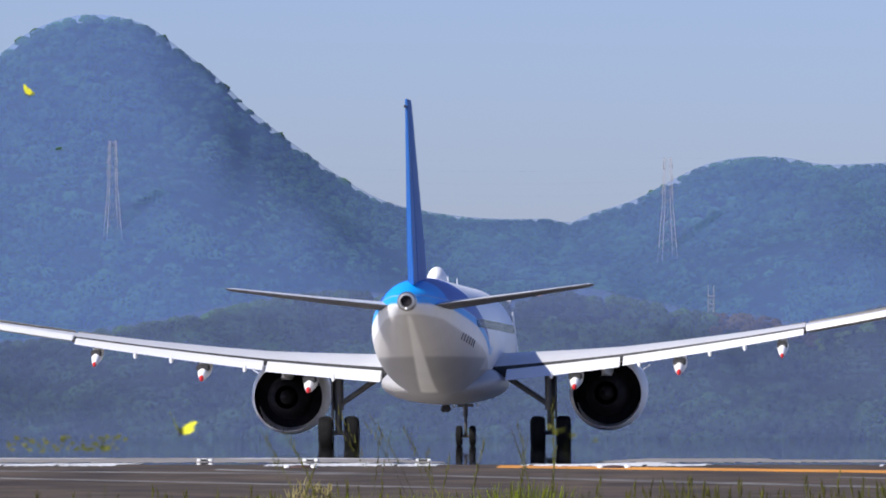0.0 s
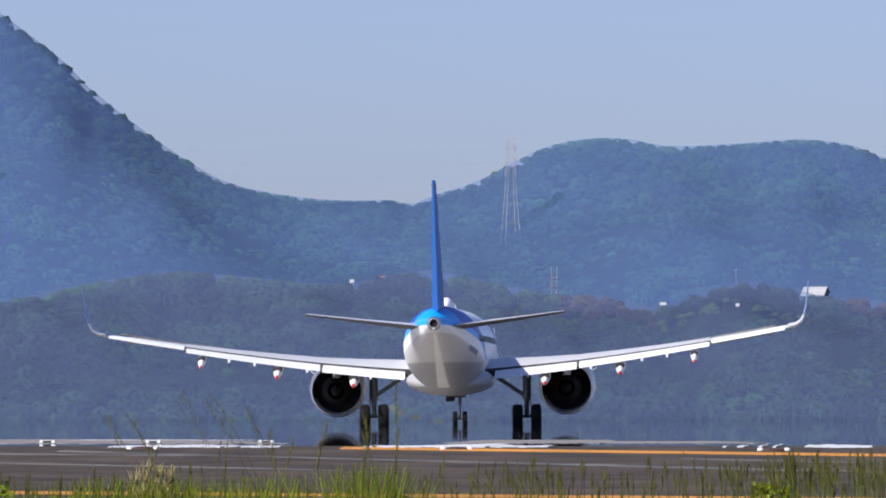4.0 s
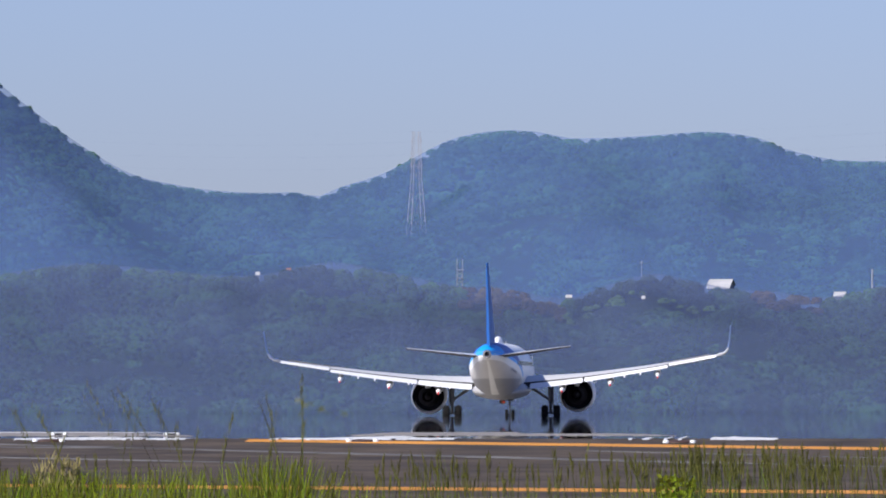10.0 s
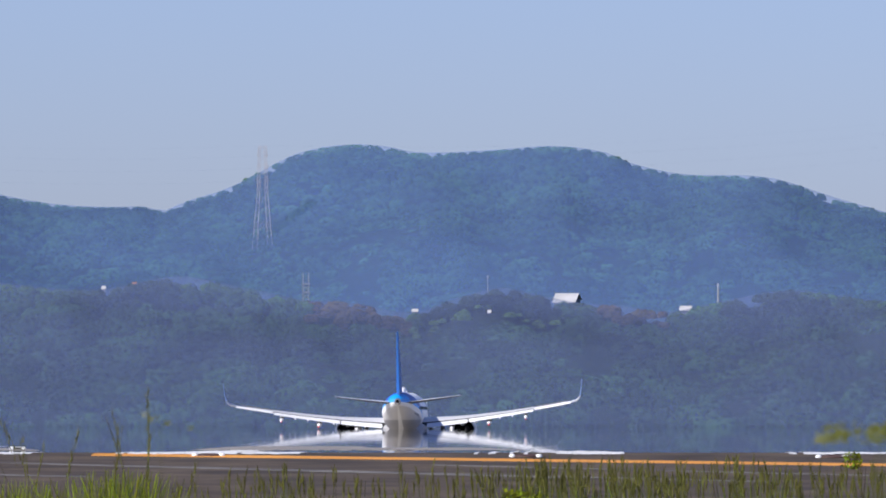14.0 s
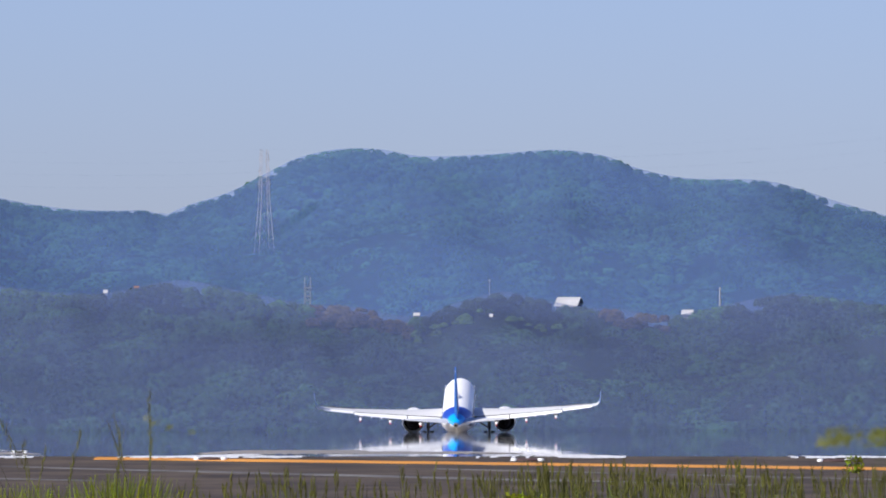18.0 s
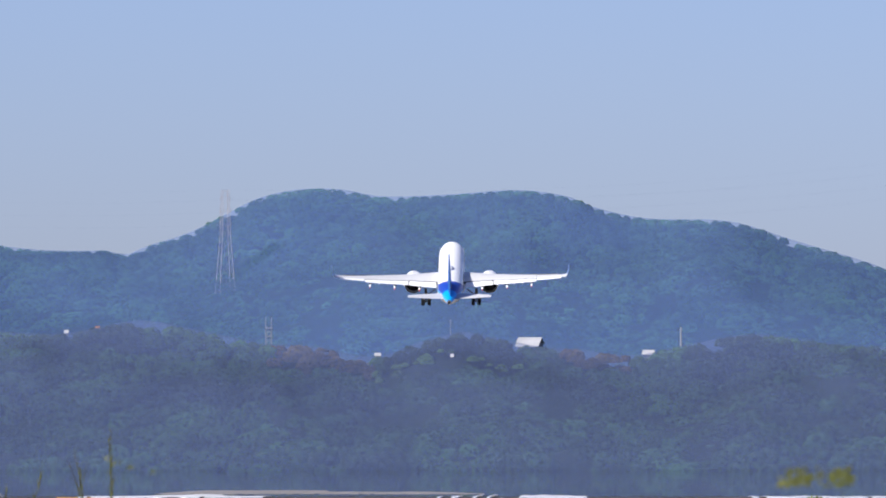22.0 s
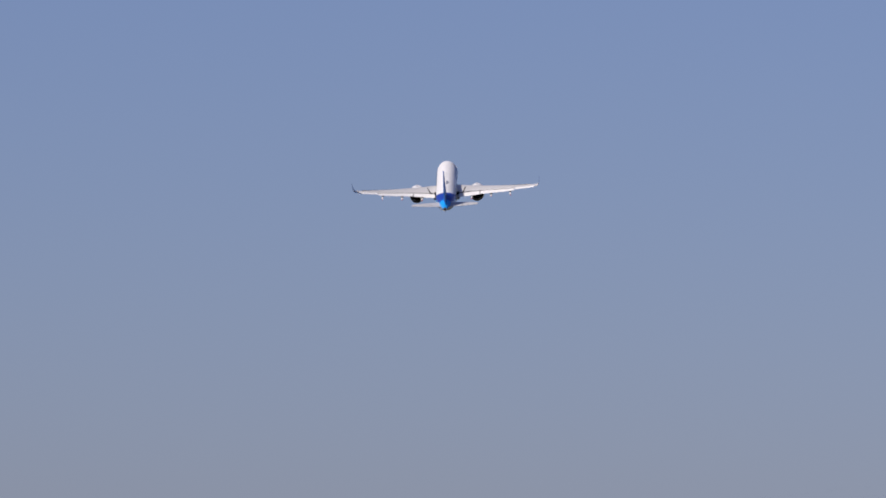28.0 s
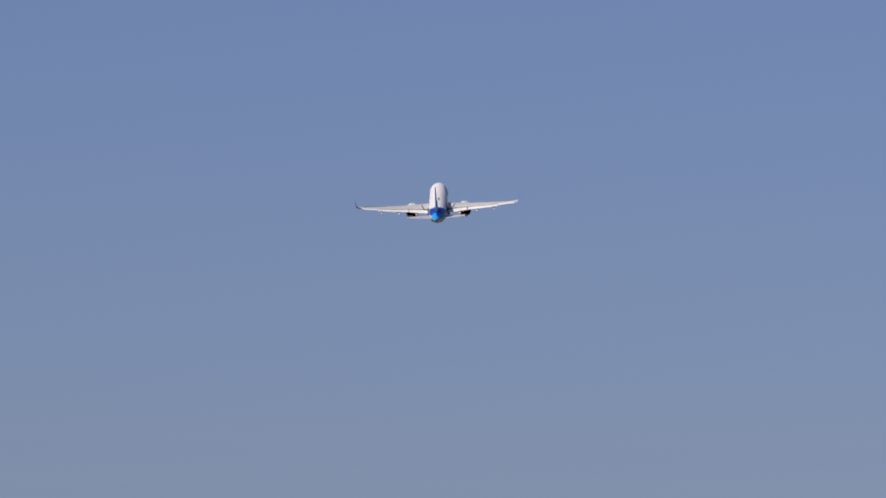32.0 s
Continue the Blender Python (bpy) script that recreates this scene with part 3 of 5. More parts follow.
def crown_shapes(count, seed, fineness):
    """Lumpy tree crowns of unit size, open below, all with the same faces."""
    bm = bmesh.new()
    bmesh.ops.create_icosphere(bm, subdivisions=fineness, radius=1.0)
    bmesh.ops.delete(bm, geom=[v for v in bm.verts if v.co.z < -0.25], context="VERTS")
    bm.verts.index_update()
    unit = [v.co.copy() for v in bm.verts]
    tris = np.array([[v.index for v in f.verts] for f in bm.faces], dtype=np.int32)
    bm.free()
    shapes = []
    for k in range(count):
        o = Vector((seed + 7.3 * k, 2.1 * k, 5.7 * k))
        shapes.append(np.array([c * (0.9 + 0.26 * noise.noise(c * 1.3 + o) + 0.20 * abs(noise.noise(c * 2.9 + o)) + 0.16 * abs(noise.noise(c * 5.5 + o))) for c in unit]))
        shapes[-1][:, 2] /= shapes[-1][:, 2].max()
    return np.array(shapes), tris


def woods(name, z_of, foot, crest, s0, gap_u, gap_d, radius, tall, lift, above, ahead, short, fineness, mats, air, seed, label):
    """A closed wood on a slope: crown beside crown, of uneven size, each its own island of one mesh, under an added
    sheet of painted haze.
    """
    pick = random.Random(seed)
    shapes, tris = crown_shapes(14, seed, fineness)
    verts, slots = [], []
    depth = crest - foot
    s, row = s0, 0
    while s < 1.0 + 10.0 / depth:
        u = -1690.0 + (row % 2) * gap_u / 2
        while u < 1690:
            uu, ss = u + pick.uniform(-0.4, 0.4) * gap_u, max(0.0, s + pick.uniform(-0.4, 0.4) * gap_d / depth)
            u += gap_u
            if abs(ss - 1.0) < 0.6 * gap_d / depth:
                ss = 1.0
            r = radius * pick.choice((0.62, 0.75, 0.9, 1.0, 1.0, 1.2, 1.5))
            slot = 0
            if len(mats) > 1:
                for k, zones in ((3, DARK), (1, BROWN), (2, (CLEAR,))):
                    for u0, u1, sa, sb in zones:
                        if u0 < uu < u1 and sa < ss < sb:
                            slot = k
            size = (1.0, 0.6, 0.4, 0.85)[slot]
            lean = min(1.0, abs(z_of(uu + 15, min(ss, 1.0)) - z_of(uu - 15, min(ss, 1.0))) / (30 * crest / F))
            r *= size * (1 - 0.35 * lean)
            x, y = place(uu, foot + depth * ss)
            z = z_of(uu, min(ss, 1.0)) - max(0.0, ss - 1.0) * depth * 0.6
            h = r * tall * pick.uniform(0.8, 1.2)
            a = pick.uniform(0, 6.28)
            p = shapes[pick.randrange(14)]
            wx, wy = r * pick.uniform(0.85, 1.2), r * pick.uniform(0.85, 1.2)
            px, py = p[:, 0] * wx, p[:, 1] * wy
            sunk = 0.0 if slot == 2 else 1 - min(1.0, max(0.0, (ss - 0.72) / 0.2))
            stand = max(0.0, 0.25 + noise.noise(Vector((x * 0.045, y * 0.06, seed)))) * 4.5 + pick.uniform(0.0, 1.8) + 2.0 * max(0.0, 1 - r / (radius * size))
            top = z + lift - sunk * stand - 0.45 * r * lean
            verts.append(np.stack([x + px * math.cos(a) - py * math.sin(a), y + px * math.sin(a) + py * math.cos(a), top + (p[:, 2] - 1) * h], -1))
            slots.append(slot)
        s += gap_d / depth
        row += 1
    n, m = len(verts), len(shapes[0])
    f = (tris[None, :, :] + (np.arange(n, dtype=np.int32) * m)[:, None, None]).reshape(-1, 3)
    # the added haze sheet lies over the crowns and ends at the skyline
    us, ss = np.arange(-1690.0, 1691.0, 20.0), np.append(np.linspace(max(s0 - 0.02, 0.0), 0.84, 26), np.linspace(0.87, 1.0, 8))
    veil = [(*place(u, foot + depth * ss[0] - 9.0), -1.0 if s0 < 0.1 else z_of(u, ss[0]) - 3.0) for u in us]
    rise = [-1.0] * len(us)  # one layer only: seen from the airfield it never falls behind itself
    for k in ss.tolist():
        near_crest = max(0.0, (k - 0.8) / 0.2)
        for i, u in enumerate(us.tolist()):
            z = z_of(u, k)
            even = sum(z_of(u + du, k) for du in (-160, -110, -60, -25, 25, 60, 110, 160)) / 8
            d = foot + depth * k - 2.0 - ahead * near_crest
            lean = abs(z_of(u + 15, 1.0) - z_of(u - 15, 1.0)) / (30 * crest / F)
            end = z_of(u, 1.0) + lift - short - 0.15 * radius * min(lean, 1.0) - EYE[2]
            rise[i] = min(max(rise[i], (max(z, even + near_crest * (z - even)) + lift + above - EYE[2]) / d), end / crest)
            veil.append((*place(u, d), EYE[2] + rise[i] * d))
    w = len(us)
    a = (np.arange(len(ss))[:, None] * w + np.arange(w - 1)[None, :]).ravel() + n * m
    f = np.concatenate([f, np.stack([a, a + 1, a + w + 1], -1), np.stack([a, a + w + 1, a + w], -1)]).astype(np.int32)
    v = np.concatenate(verts + [np.array(veil)]).astype(np.float32)
    me = bpy.data.meshes.new(name)
    me.vertices.add(len(v))
    me.vertices.foreach_set("co", v.ravel())
    me.loops.add(f.size)
    me.loops.foreach_set("vertex_index", f.ravel())
    me.polygons.add(len(f))
    me.polygons.foreach_set("loop_start", np.arange(0, f.size, 3, dtype=np.int32))
    me.polygons.foreach_set("use_smooth", np.ones(len(f), dtype=bool))
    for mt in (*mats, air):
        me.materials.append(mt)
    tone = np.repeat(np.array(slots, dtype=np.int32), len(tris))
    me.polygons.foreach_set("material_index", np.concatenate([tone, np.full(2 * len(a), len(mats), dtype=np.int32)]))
    me.update(calc_edges=True)
    return tagged(new(name, me), label, "woods", kind="stuff")


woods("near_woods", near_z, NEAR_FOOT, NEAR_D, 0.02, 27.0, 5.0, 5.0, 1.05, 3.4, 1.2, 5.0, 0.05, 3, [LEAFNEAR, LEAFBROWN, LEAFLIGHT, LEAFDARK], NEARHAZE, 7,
      "dense green broadleaf wood with reddish scrub under a painted haze sheet")
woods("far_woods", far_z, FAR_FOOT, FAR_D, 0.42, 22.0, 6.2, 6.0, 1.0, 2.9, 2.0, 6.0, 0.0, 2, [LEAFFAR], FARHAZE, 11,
      "green forest covering the far hills under a painted haze sheet")


# ---- pylons, masts and houses on the ridges ----
def far_spot(u, v):
    """Distance at which the far hill is seen at (u, v)."""
    lo, hi = 0.46, 1.0
    for _ in range(30):
        s = (lo + hi) / 2
        d = FAR_FOOT + (FAR_D - FAR_FOOT) * s
        if 491 - (far_z(u, s) - EYE[2]) / d * F > v:
            lo = s
        else:
            hi = s
    return d


def pylon(u, v_top, v_base, width):
    d = far_spot(u, v_base)
    x, y = place(u, d)
    z0 = EYE[2] + (491 - v_base) / F * d
    h = (v_base - v_top) / F * d
    t = thing("pylon", "tall steel lattice power pylon among the trees", "pylon", "power pylons", m=pose(x, y, z0, 0, 0, 20))
    levels = [0, 0.16, 0.3, 0.42, 0.53, 0.62, 0.70, 0.77, 0.84, 0.90, 0.95, 1.0]

    def half(k):
        return width * (0.5 - 0.44 * k if k < 0.55 else 0.258 - 0.14 * (k - 0.55))

    def corner(k, i):
        w = half(k)
        return Vector((w * (1, -1, -1, 1)[i], w * (1, 1, -1, -1)[i], h * k))
    for i in range(4):
        bm = bmesh.new()
        for a, b in zip(levels, levels[1:]):
            rod(bm, corner(a, i), corner(b, i), 0.1, n=5)
        part("leg", bm, LATTICE, t)
        bm = bmesh.new()
        j = (i + 1) % 4
        for a, b in zip(levels, levels[1:]):
            rod(bm, corner(a, i), corner(b, j), 0.028, n=4)
            rod(bm, corner(a, j), corner(b, i), 0.028, n=4)
        part("bracing", bm, LATTICE, t)
    for k, w in ((0.66, 0.42), (0.78, 0.38), (0.90, 0.34)):
        for sx in (-1, 1):
            bm = bmesh.new()
            tip = Vector((sx * width * w, 0, h * k))
            for i in range(4):
                if (corner(k, i).x > 0) == (sx > 0):
                    rod(bm, corner(k, i), tip, 0.06, n=4)
                    rod(bm, corner(min(1, k + 0.05), i), tip, 0.06, n=4)
            part("crossarm", bm, LATTICE, t)
    return Vector((x, y, z0)), h


pa, ha = pylon(-983, -36, 140, 7.2)
pb, hb = pylon(0, -6, 178, 7.6)
wire_group = "power lines"
for k, dx in ((0.66, 3.6), (0.66, -3.6), (0.78, 3.3), (0.78, -3.3), (0.90, 3.0), (0.90, -3.0), (1.0, 0)):
    a, b = pa + Vector((dx, 0, ha * k)), pb + Vector((dx, 0, hb * k))
    for p, q, sag in ((a, b, 5.0), (b, b + (b - a) * 1.3 + Vector((0, 160, 30)), 6.0), (a, a - (b - a) * 0.8, 5.0)):
        bm = bmesh.new()
        pts = [p.lerp(q, i / 14) - Vector((0, 0, sag * 4 * (i / 14) * (1 - i / 14))) for i in range(15)]
        loft(bm, [[(c.x, c.y - 0.008, c.z - 0.006), (c.x, c.y + 0.008, c.z - 0.006), (c.x, c.y, c.z + 0.008)] for c in pts])
        tagged(part("power_line", bm, WIRE), "thin sagging power line between steel pylons", "cable", wire_group)


def ridge_spot(u, v, back, on_crest):
    """A place on the near ridge seen at (u, v): behind the last trees, or before those of the slope."""
    if on_crest:
        d = NEAR_D + 0.5 + back
        x, y = place(u, d)
        return x, y, EYE[2] + (491 - v) / F * d
    lo, hi = 0.3, 1.0
    for _ in range(30):
        s = (lo + hi) / 2
        d = NEAR_FOOT + (NEAR_D - NEAR_FOOT) * s
        if 491 - (near_z(u, s) + 4.9 - EYE[2]) / d * F > v:
            lo = s
        else:
            hi = s
    d = NEAR_FOOT + (NEAR_D - NEAR_FOOT) * s - 2.0 - 25.0 * max(0.0, s - 0.8) + back
    x, y = place(u, d)
    return x, y, EYE[2] + (491 - v) / F * d


def house(u, v, w, h, depth, roof_mat, label, roof_h=1.6, turn=0, on_crest=True):
    x, y, z = ridge_spot(u, v, depth / 2, on_crest)
    t = thing("house", label, "house", m=pose(x, y, z, 0, 0, turn))
    bm = bmesh.new()
    box(bm, (-w / 2, -depth / 2, -min(4.0, 0.3 + 0.45 * w)), (w / 2, depth / 2, h))
    part("wall", bm, HOUSEWALL, t, smooth=False)
    bm = bmesh.new()
    o = 0.12 * w ** 0.6
    drop = 0.15 * w  # the front slope reaches low
    a = [(-w / 2 - o, -depth / 2 - o - drop, h - drop), (w / 2 + o, -depth / 2 - o - drop, h - drop), (w / 2 + o, 0, h + roof_h), (-w / 2 - o, 0, h + roof_h)]
    b = [(-w / 2 - o, depth / 2 + o, h), (w / 2 + o, depth / 2 + o, h), (w / 2 + o, 0, h + roof_h), (-w / 2 - o, 0, h + roof_h)]
    for q in (a, b):
        top = [bm.verts.new(p) for p in q]
        low = [bm.verts.new((p[0], p[1], p[2] - 0.2)) for p in q]
        bm.faces.new(top)
        bm.faces.new(low[::-1])
        for i in range(4):
            bm.faces.new((top[i], low[i], low[(i + 1) % 4], top[(i + 1) % 4]))
    part("roof", bm, roof_mat, t, smooth=False)
    nw = int(w / 2.4) if h > 2 else 0
    for i in range(nw):
        cx = -w / 2 + (i + 0.5) * w / nw
        bm = bmesh.new()
        box(bm, (cx - 0.5, -depth / 2 - 0.05, h * 0.45), (cx + 0.5, -depth / 2 + 0.1, h * 0.8))
        part("window", bm, GLASSDARK, t, smooth=False)


house(540, 267, 7.2, 0.15, 5.6, ROOFPALE, "long white-roofed hall on the wooded ridge", 1.9, -16)
house(750, 284, 3.4, 0.1, 3.4, ROOFPALE, "low pale-roofed house among ridge trees", 1.0, -8)
house(-281, 250, 1.2, 0.5, 1.6, ROOFPALE, "small white house showing through ridge trees", 0.8)
house(-226, 245, 1.3, 0.8, 1.6, ROOFRED, "small house with an orange-brown roof among ridge trees", 0.8)
house(402, 289, 1.0, 0.0, 1.6, ROOFPALE, "small pale hut on the ridge meadow", 0.7, on_crest=False)
house(270, 287, 1.8, 0.1, 1.6, ROOFPALE, "low pale shed beside the ridge scrub", 0.6)


def mast(u, v0, v1, r, label, twin=False, mat=MASTGREY):
    x, y, z = ridge_spot(u, v0, 1.0, True)
    h = (v0 - v1) / F * (NEAR_D - 50)
    t = thing("mast", label, "mast", m=pose(x, y, z - 9))
    for dx in ((-0.9, 0.9) if twin else (0,)):
        bm = bmesh.new()
        rod(bm, (dx, 0, 0), (dx, 0, h + 9), r, r * 0.6, 8)
        part("pole", bm, mat, t)
    bm = bmesh.new()
    if twin:
        box(bm, (-1.3, -0.6, h + 5.2), (1.3, 0.6, h + 5.6))
        box(bm, (-1.1, -0.5, h + 2.5), (1.1, 0.5, h + 2.8))
        for k in range(5):
            za, zb = 6.0 + (h - 1.0) * k / 5, 6.0 + (h - 1.0) * (k + 1) / 5
            rod(bm, (-0.9, 0, za), (0.9, 0, zb), 0.09, n=5)
            rod(bm, (0.9, 0, za), (-0.9, 0, zb), 0.09, n=5)
        part("platform", bm, MASTGREY, t, smooth=False)
    else:
        box(bm, (-0.5, -0.15, h + 8.2), (0.5, 0.15, h + 8.5))
        part("crossbar", bm, MASTGREY, t, smooth=False)


mast(77, 266, 219, 0.25, "twin-legged steel relay tower on the wooded ridge", True)
mast(399, 290, 222, 0.16, "slender steel mast standing on the ridge", False)
mast(807, 258, 238, 0.4, "short white mast on the wooded ridge", False, HOUSEWALL)


# ---- the airliner ----
NOSE = 17.7  # metres from nose to main wheels; the origin lies on the ground between them
BODY = [(0.0, 3.36, 3.26, 0.05), (0.25, 3.72, 2.9, 0.45), (0.8, 4.1, 2.5, 0.86), (1.6, 4.62, 2.18, 1.26), (2.6, 5.22, 1.95, 1.58), (4.0, 5.68, 1.8, 1.83),
        (5.6, 5.86, 1.73, 1.95), (8.0, 5.87, 1.73, 1.975), (23.5, 5.87, 1.73, 1.975), (26.0, 5.87, 1.88, 1.95), (28.5, 5.86, 2.3, 1.82), (31.0, 5.80, 2.95, 1.52),
        (33.5, 5.68, 3.62, 1.14), (35.5, 5.5, 4.15, 0.76), (36.9, 5.3, 4.5, 0.47), (37.5, 5.2, 4.62, 0.33)]


def body_at(s):
    top = smooth_at(s, [(b[0], b[1]) for b in BODY])
    low = smooth_at(s, [(b[0], b[2]) for b in BODY])
    return top, low, smooth_at(s, [(b[0], b[3]) for b in BODY])


def wing_section(x, y_le, chord, z, thick, n=9, camber=0.015, cut=1.0, twist=0.0):
    """A closed aerofoil outline in the plane x; y runs forward; cut drops the rear of the chord."""
    up, lo = [], []
    for i in range(n + 1):
        k = (1 - math.cos(math.pi * i / n)) / 2 * cut
        t = 5 * thick * (0.2969 * math.sqrt(k) - 0.126 * k - 0.3516 * k * k + 0.2843 * k ** 3 - 0.1036 * k ** 4) * chord
        c = camber * chord * math.sin(math.pi * k)
        zz = z + c - twist * k * chord
        up.append((x, y_le - k * chord, zz + t))
        lo.append((x, y_le - k * chord, zz - t))
    return up + lo[:0:-1]


def wing_plan(x):
    """Leading edge and trailing edge stations and height at span x."""
    le = 12.2 + (x - 1.9) * 0.557
    te = 18.65 + (0.02 * (x - 1.9) if x < 6.4 else 0.09 + (x - 6.4) * 0.32)
    k = max(0.0, (x - 1.9) / 15.0)
    return NOSE - le, NOSE - te, 2.62 + (x - 1.9) * 0.098 + 0.62 * k * k


BEACON_AT = Vector((0, 1.0, 1.36))


def build_airliner():
    plane = thing("airliner", "white twin-engine airliner with royal blue tail and stripes", "airplane")
    # fuselage
    bm = bmesh.new()
    rings, n = [], 72
    stations = [0.0, 0.1, 0.25, 0.5, 0.8, 1.2, 1.6, 2.1, 2.6, 3.2, 4.0] + [4.4 + 0.4 * i for i in range(83)] + [37.5]
    for s in stations:
        top, low, w = body_at(s)
        zc, hh = (top + low) / 2, (top - low) / 2
        rings.append([(w * math.cos(2 * math.pi * i / n), NOSE - s, zc + hh * math.sin(2 * math.pi * i / n)) for i in range(n)])
    loft(bm, rings)
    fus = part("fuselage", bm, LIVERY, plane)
    # cockpit and cabin windows
    bm = bmesh.new()
    box(bm, (-0.012, -0.115, -0.16), (0.012, 0.115, 0.16), bevel=0.008)
    first = part("cabin_window", bm, GLASSDARK, fus)
    made = False
    for side in (-1, 1):
        for i in range(42):
            s = 6.3 + 0.533 * i
            top, low, w = body_at(s)
            zc, hh = (top + low) / 2, (top - low) / 2
            z = 4.28
            x = w * math.sqrt(max(0.0, 1 - ((z - zc) / hh) ** 2))
            if made:
                ob = new("cabin_window", first.data)
                ob.parent = fus
            else:
                ob, made = first, True
            ob.matrix_basis = pose(side * (x + 0.002), NOSE - s, z, 0, side * -13, 0)
    for side in (-1, 1):
        for i, s in enumerate((2.0, 2.5, 3.1)):
            top, low, w = body_at(s)
            bm = bmesh.new()
            box(bm, (-0.02, -0.26, -0.2), (0.02, 0.26, 0.2), bevel=0.015)
            ob = part("cockpit_window", bm, GLASSDARK, fus)
            a = (0.9, 0.62, 0.42)[i]
            ob.matrix_basis = pose(side * w * math.cos(a) * 0.98, NOSE - s, (top + low) / 2 + (top - low) / 2 * math.sin(a) * 0.98, 0, side * -math.degrees(a), side * (38 - 10 * i))
        top, low, w = body_at(5.2)
        bm = bmesh.new()
        box(bm, (-0.014, -0.42, -0.93), (0.014, 0.42, 0.93), bevel=0.01)
        part("cabin_door", bm, WHITE, fus).matrix_basis = pose(side * w * 0.985, NOSE - 5.2, (top + low) / 2 + 0.25, 0, side * -6, 0)
    # belly fairing
    bm = bmesh.new()
    rings = []
    for s, w, lo, hi in ((10.2, 0.3, 1.85, 2.2), (11.2, 1.5, 1.62, 2.7), (13, 2.1, 1.52, 3.0), (17, 2.2, 1.5, 3.05), (20, 2.1, 1.52, 3.0), (22, 1.6, 1.62, 2.7), (23.4, 0.5, 1.8, 2.2)):
        rings.append(circle((0, NOSE - s, (lo + hi) / 2), w, 32, "y", (hi - lo) / 2))
    loft(bm, rings)
    part("belly_fairing", bm, BELLY, plane)
    # exhaust of the auxiliary engine
    bm = bmesh.new()
    lathe(bm, [(0.15, 0.33), (0.0, 0.34), (-0.28, 0.31), (-0.35, 0.28), (-0.36, 0.2), (-0.3, 0.18), (0.3, 0.17)], (0, NOSE - 37.5, 4.91), "y", 24)
    ap = part("tail_exhaust", bm, METAL, plane, "bare metal exhaust ring at the tail tip")
    bm = bmesh.new()
    lathe(bm, [(0.04, 0.002), (0.03, 0.1), (0.0, 0.172)], (0, NOSE - 37.77, 4.91), "y", 20)
    part("exhaust_opening", bm, ENGDARK, ap)
    bm = bmesh.new()
    lathe(bm, [(0.03, 0.05), (-0.03, 0.05), (-0.05, 0.03), (-0.055, 0.002)], (0, NOSE - 37.86, 4.66), "y", 12)
    part("tail_lamp", bm, LAMPGLASS, ap)
    # registration on the flank: plain bars
    for i in range(6):
        s = 28.6 + 0.42 * i
        top, low, w = body_at(s)
        zc, hh = (top + low) / 2, (top - low) / 2
        z = 3.55 + 0.05 * i
        q = (z - zc) / hh
        bm = bmesh.new()
        box(bm, (-0.012, -0.09, -0.13), (0.012, 0.09, 0.13))
        bar = part("registration_bar", bm, REGGREY, fus)
        bar.matrix_basis = pose(w * math.sqrt(max(0.0, 1 - q * q)) + 0.004, NOSE - s, z, 0, -math.degrees(math.asin(max(-1, min(1, q)))), 7.5)
    # fin and rudder
    fin_plan = [(5.5, 29.3, 36.15), (6.6, 30.5, 36.35), (11.55, 34.55, 37.15), (11.76, 34.95, 37.2)]

    def fin_rings(front, back, fat):
        out = []
        for z, le, te in fin_plan:
            ch = te - le
            a, b = le + front * ch, le + back * ch
            tk = (0.30 if z < 7 else 0.30 - 0.20 * (z - 6.6) / 5.0) * fat
            up, dn = [], []
            for i in range(9):
                k = front + (back - front) * i / 8
                t = 1.85 * tk * (2.969 * math.sqrt(k) - 1.26 * k - 3.516 * k * k + 2.843 * k ** 3 - 1.015 * k ** 4) / 1.0 * 0.5
                t = max(t, 0.012)
                side = max(0.0, k - 0.7) * ch * 0.07 if front > 0.5 else 0.0  # rudder slightly turned
                up.append((side + t, NOSE - (a + (b - a) * i / 8), z))
                dn.append((side - t, NOSE - (a + (b - a) * i / 8), z))
            out.append(up + dn[::-1])
        return out
    bm = bmesh.new()
    loft(bm, fin_rings(0.0, 0.69, 1.0))
    fin = part("fin", bm, FINBLUE, plane, "royal blue vertical fin")
    bm = bmesh.new()
    loft(bm, fin_rings(0.70, 1.0, 0.95))
    part("rudder", bm, FINBLUE, fin)
    bm = bmesh.new()
    lathe(bm, [(0, 0.05), (0.5, 0.05), (0.6, 0.02)], (0, NOSE - 37.3, 11.5), "y", 10)
    part("tail_light", bm, WHITE, fin)
    # radome and aerials on the roof
    bm = bmesh.new()
    rings = []
    for k in range(9):
        a = k / 8
        r = math.sin(math.pi * min(max(a, 0.02), 0.98)) ** 0.6
        rings.append(circle((0, NOSE - (19.8 + 2.7 * a), 5.8), 0.38 * r, 20, "y", 0.58 * r))
    loft(bm, rings)
    part("radome", bm, WHITE, plane, "white radome hump on the roof")
    for s in (9.0, 14.5, 25.0):
        bm = bmesh.new()
        loft(bm, [[(-0.02, NOSE - s, 5.8), (0.02, NOSE - s, 5.8), (0.02, NOSE - s - 0.4, 5.8), (-0.02, NOSE - s - 0.4, 5.8)],
                  [(-0.01, NOSE - s - 0.25, 6.15), (0.01, NOSE - s - 0.25, 6.15), (0.01, NOSE - s - 0.45, 6.15), (-0.01, NOSE - s - 0.45, 6.15)]])
        part("aerial", bm, WHITE, plane)
    bm = bmesh.new()
    lathe(bm, [(0, 0.11), (-0.08, 0.1), (-0.14, 0.05), (-0.15, 0.002)], (0, 1.0, 1.5), "z", 12)
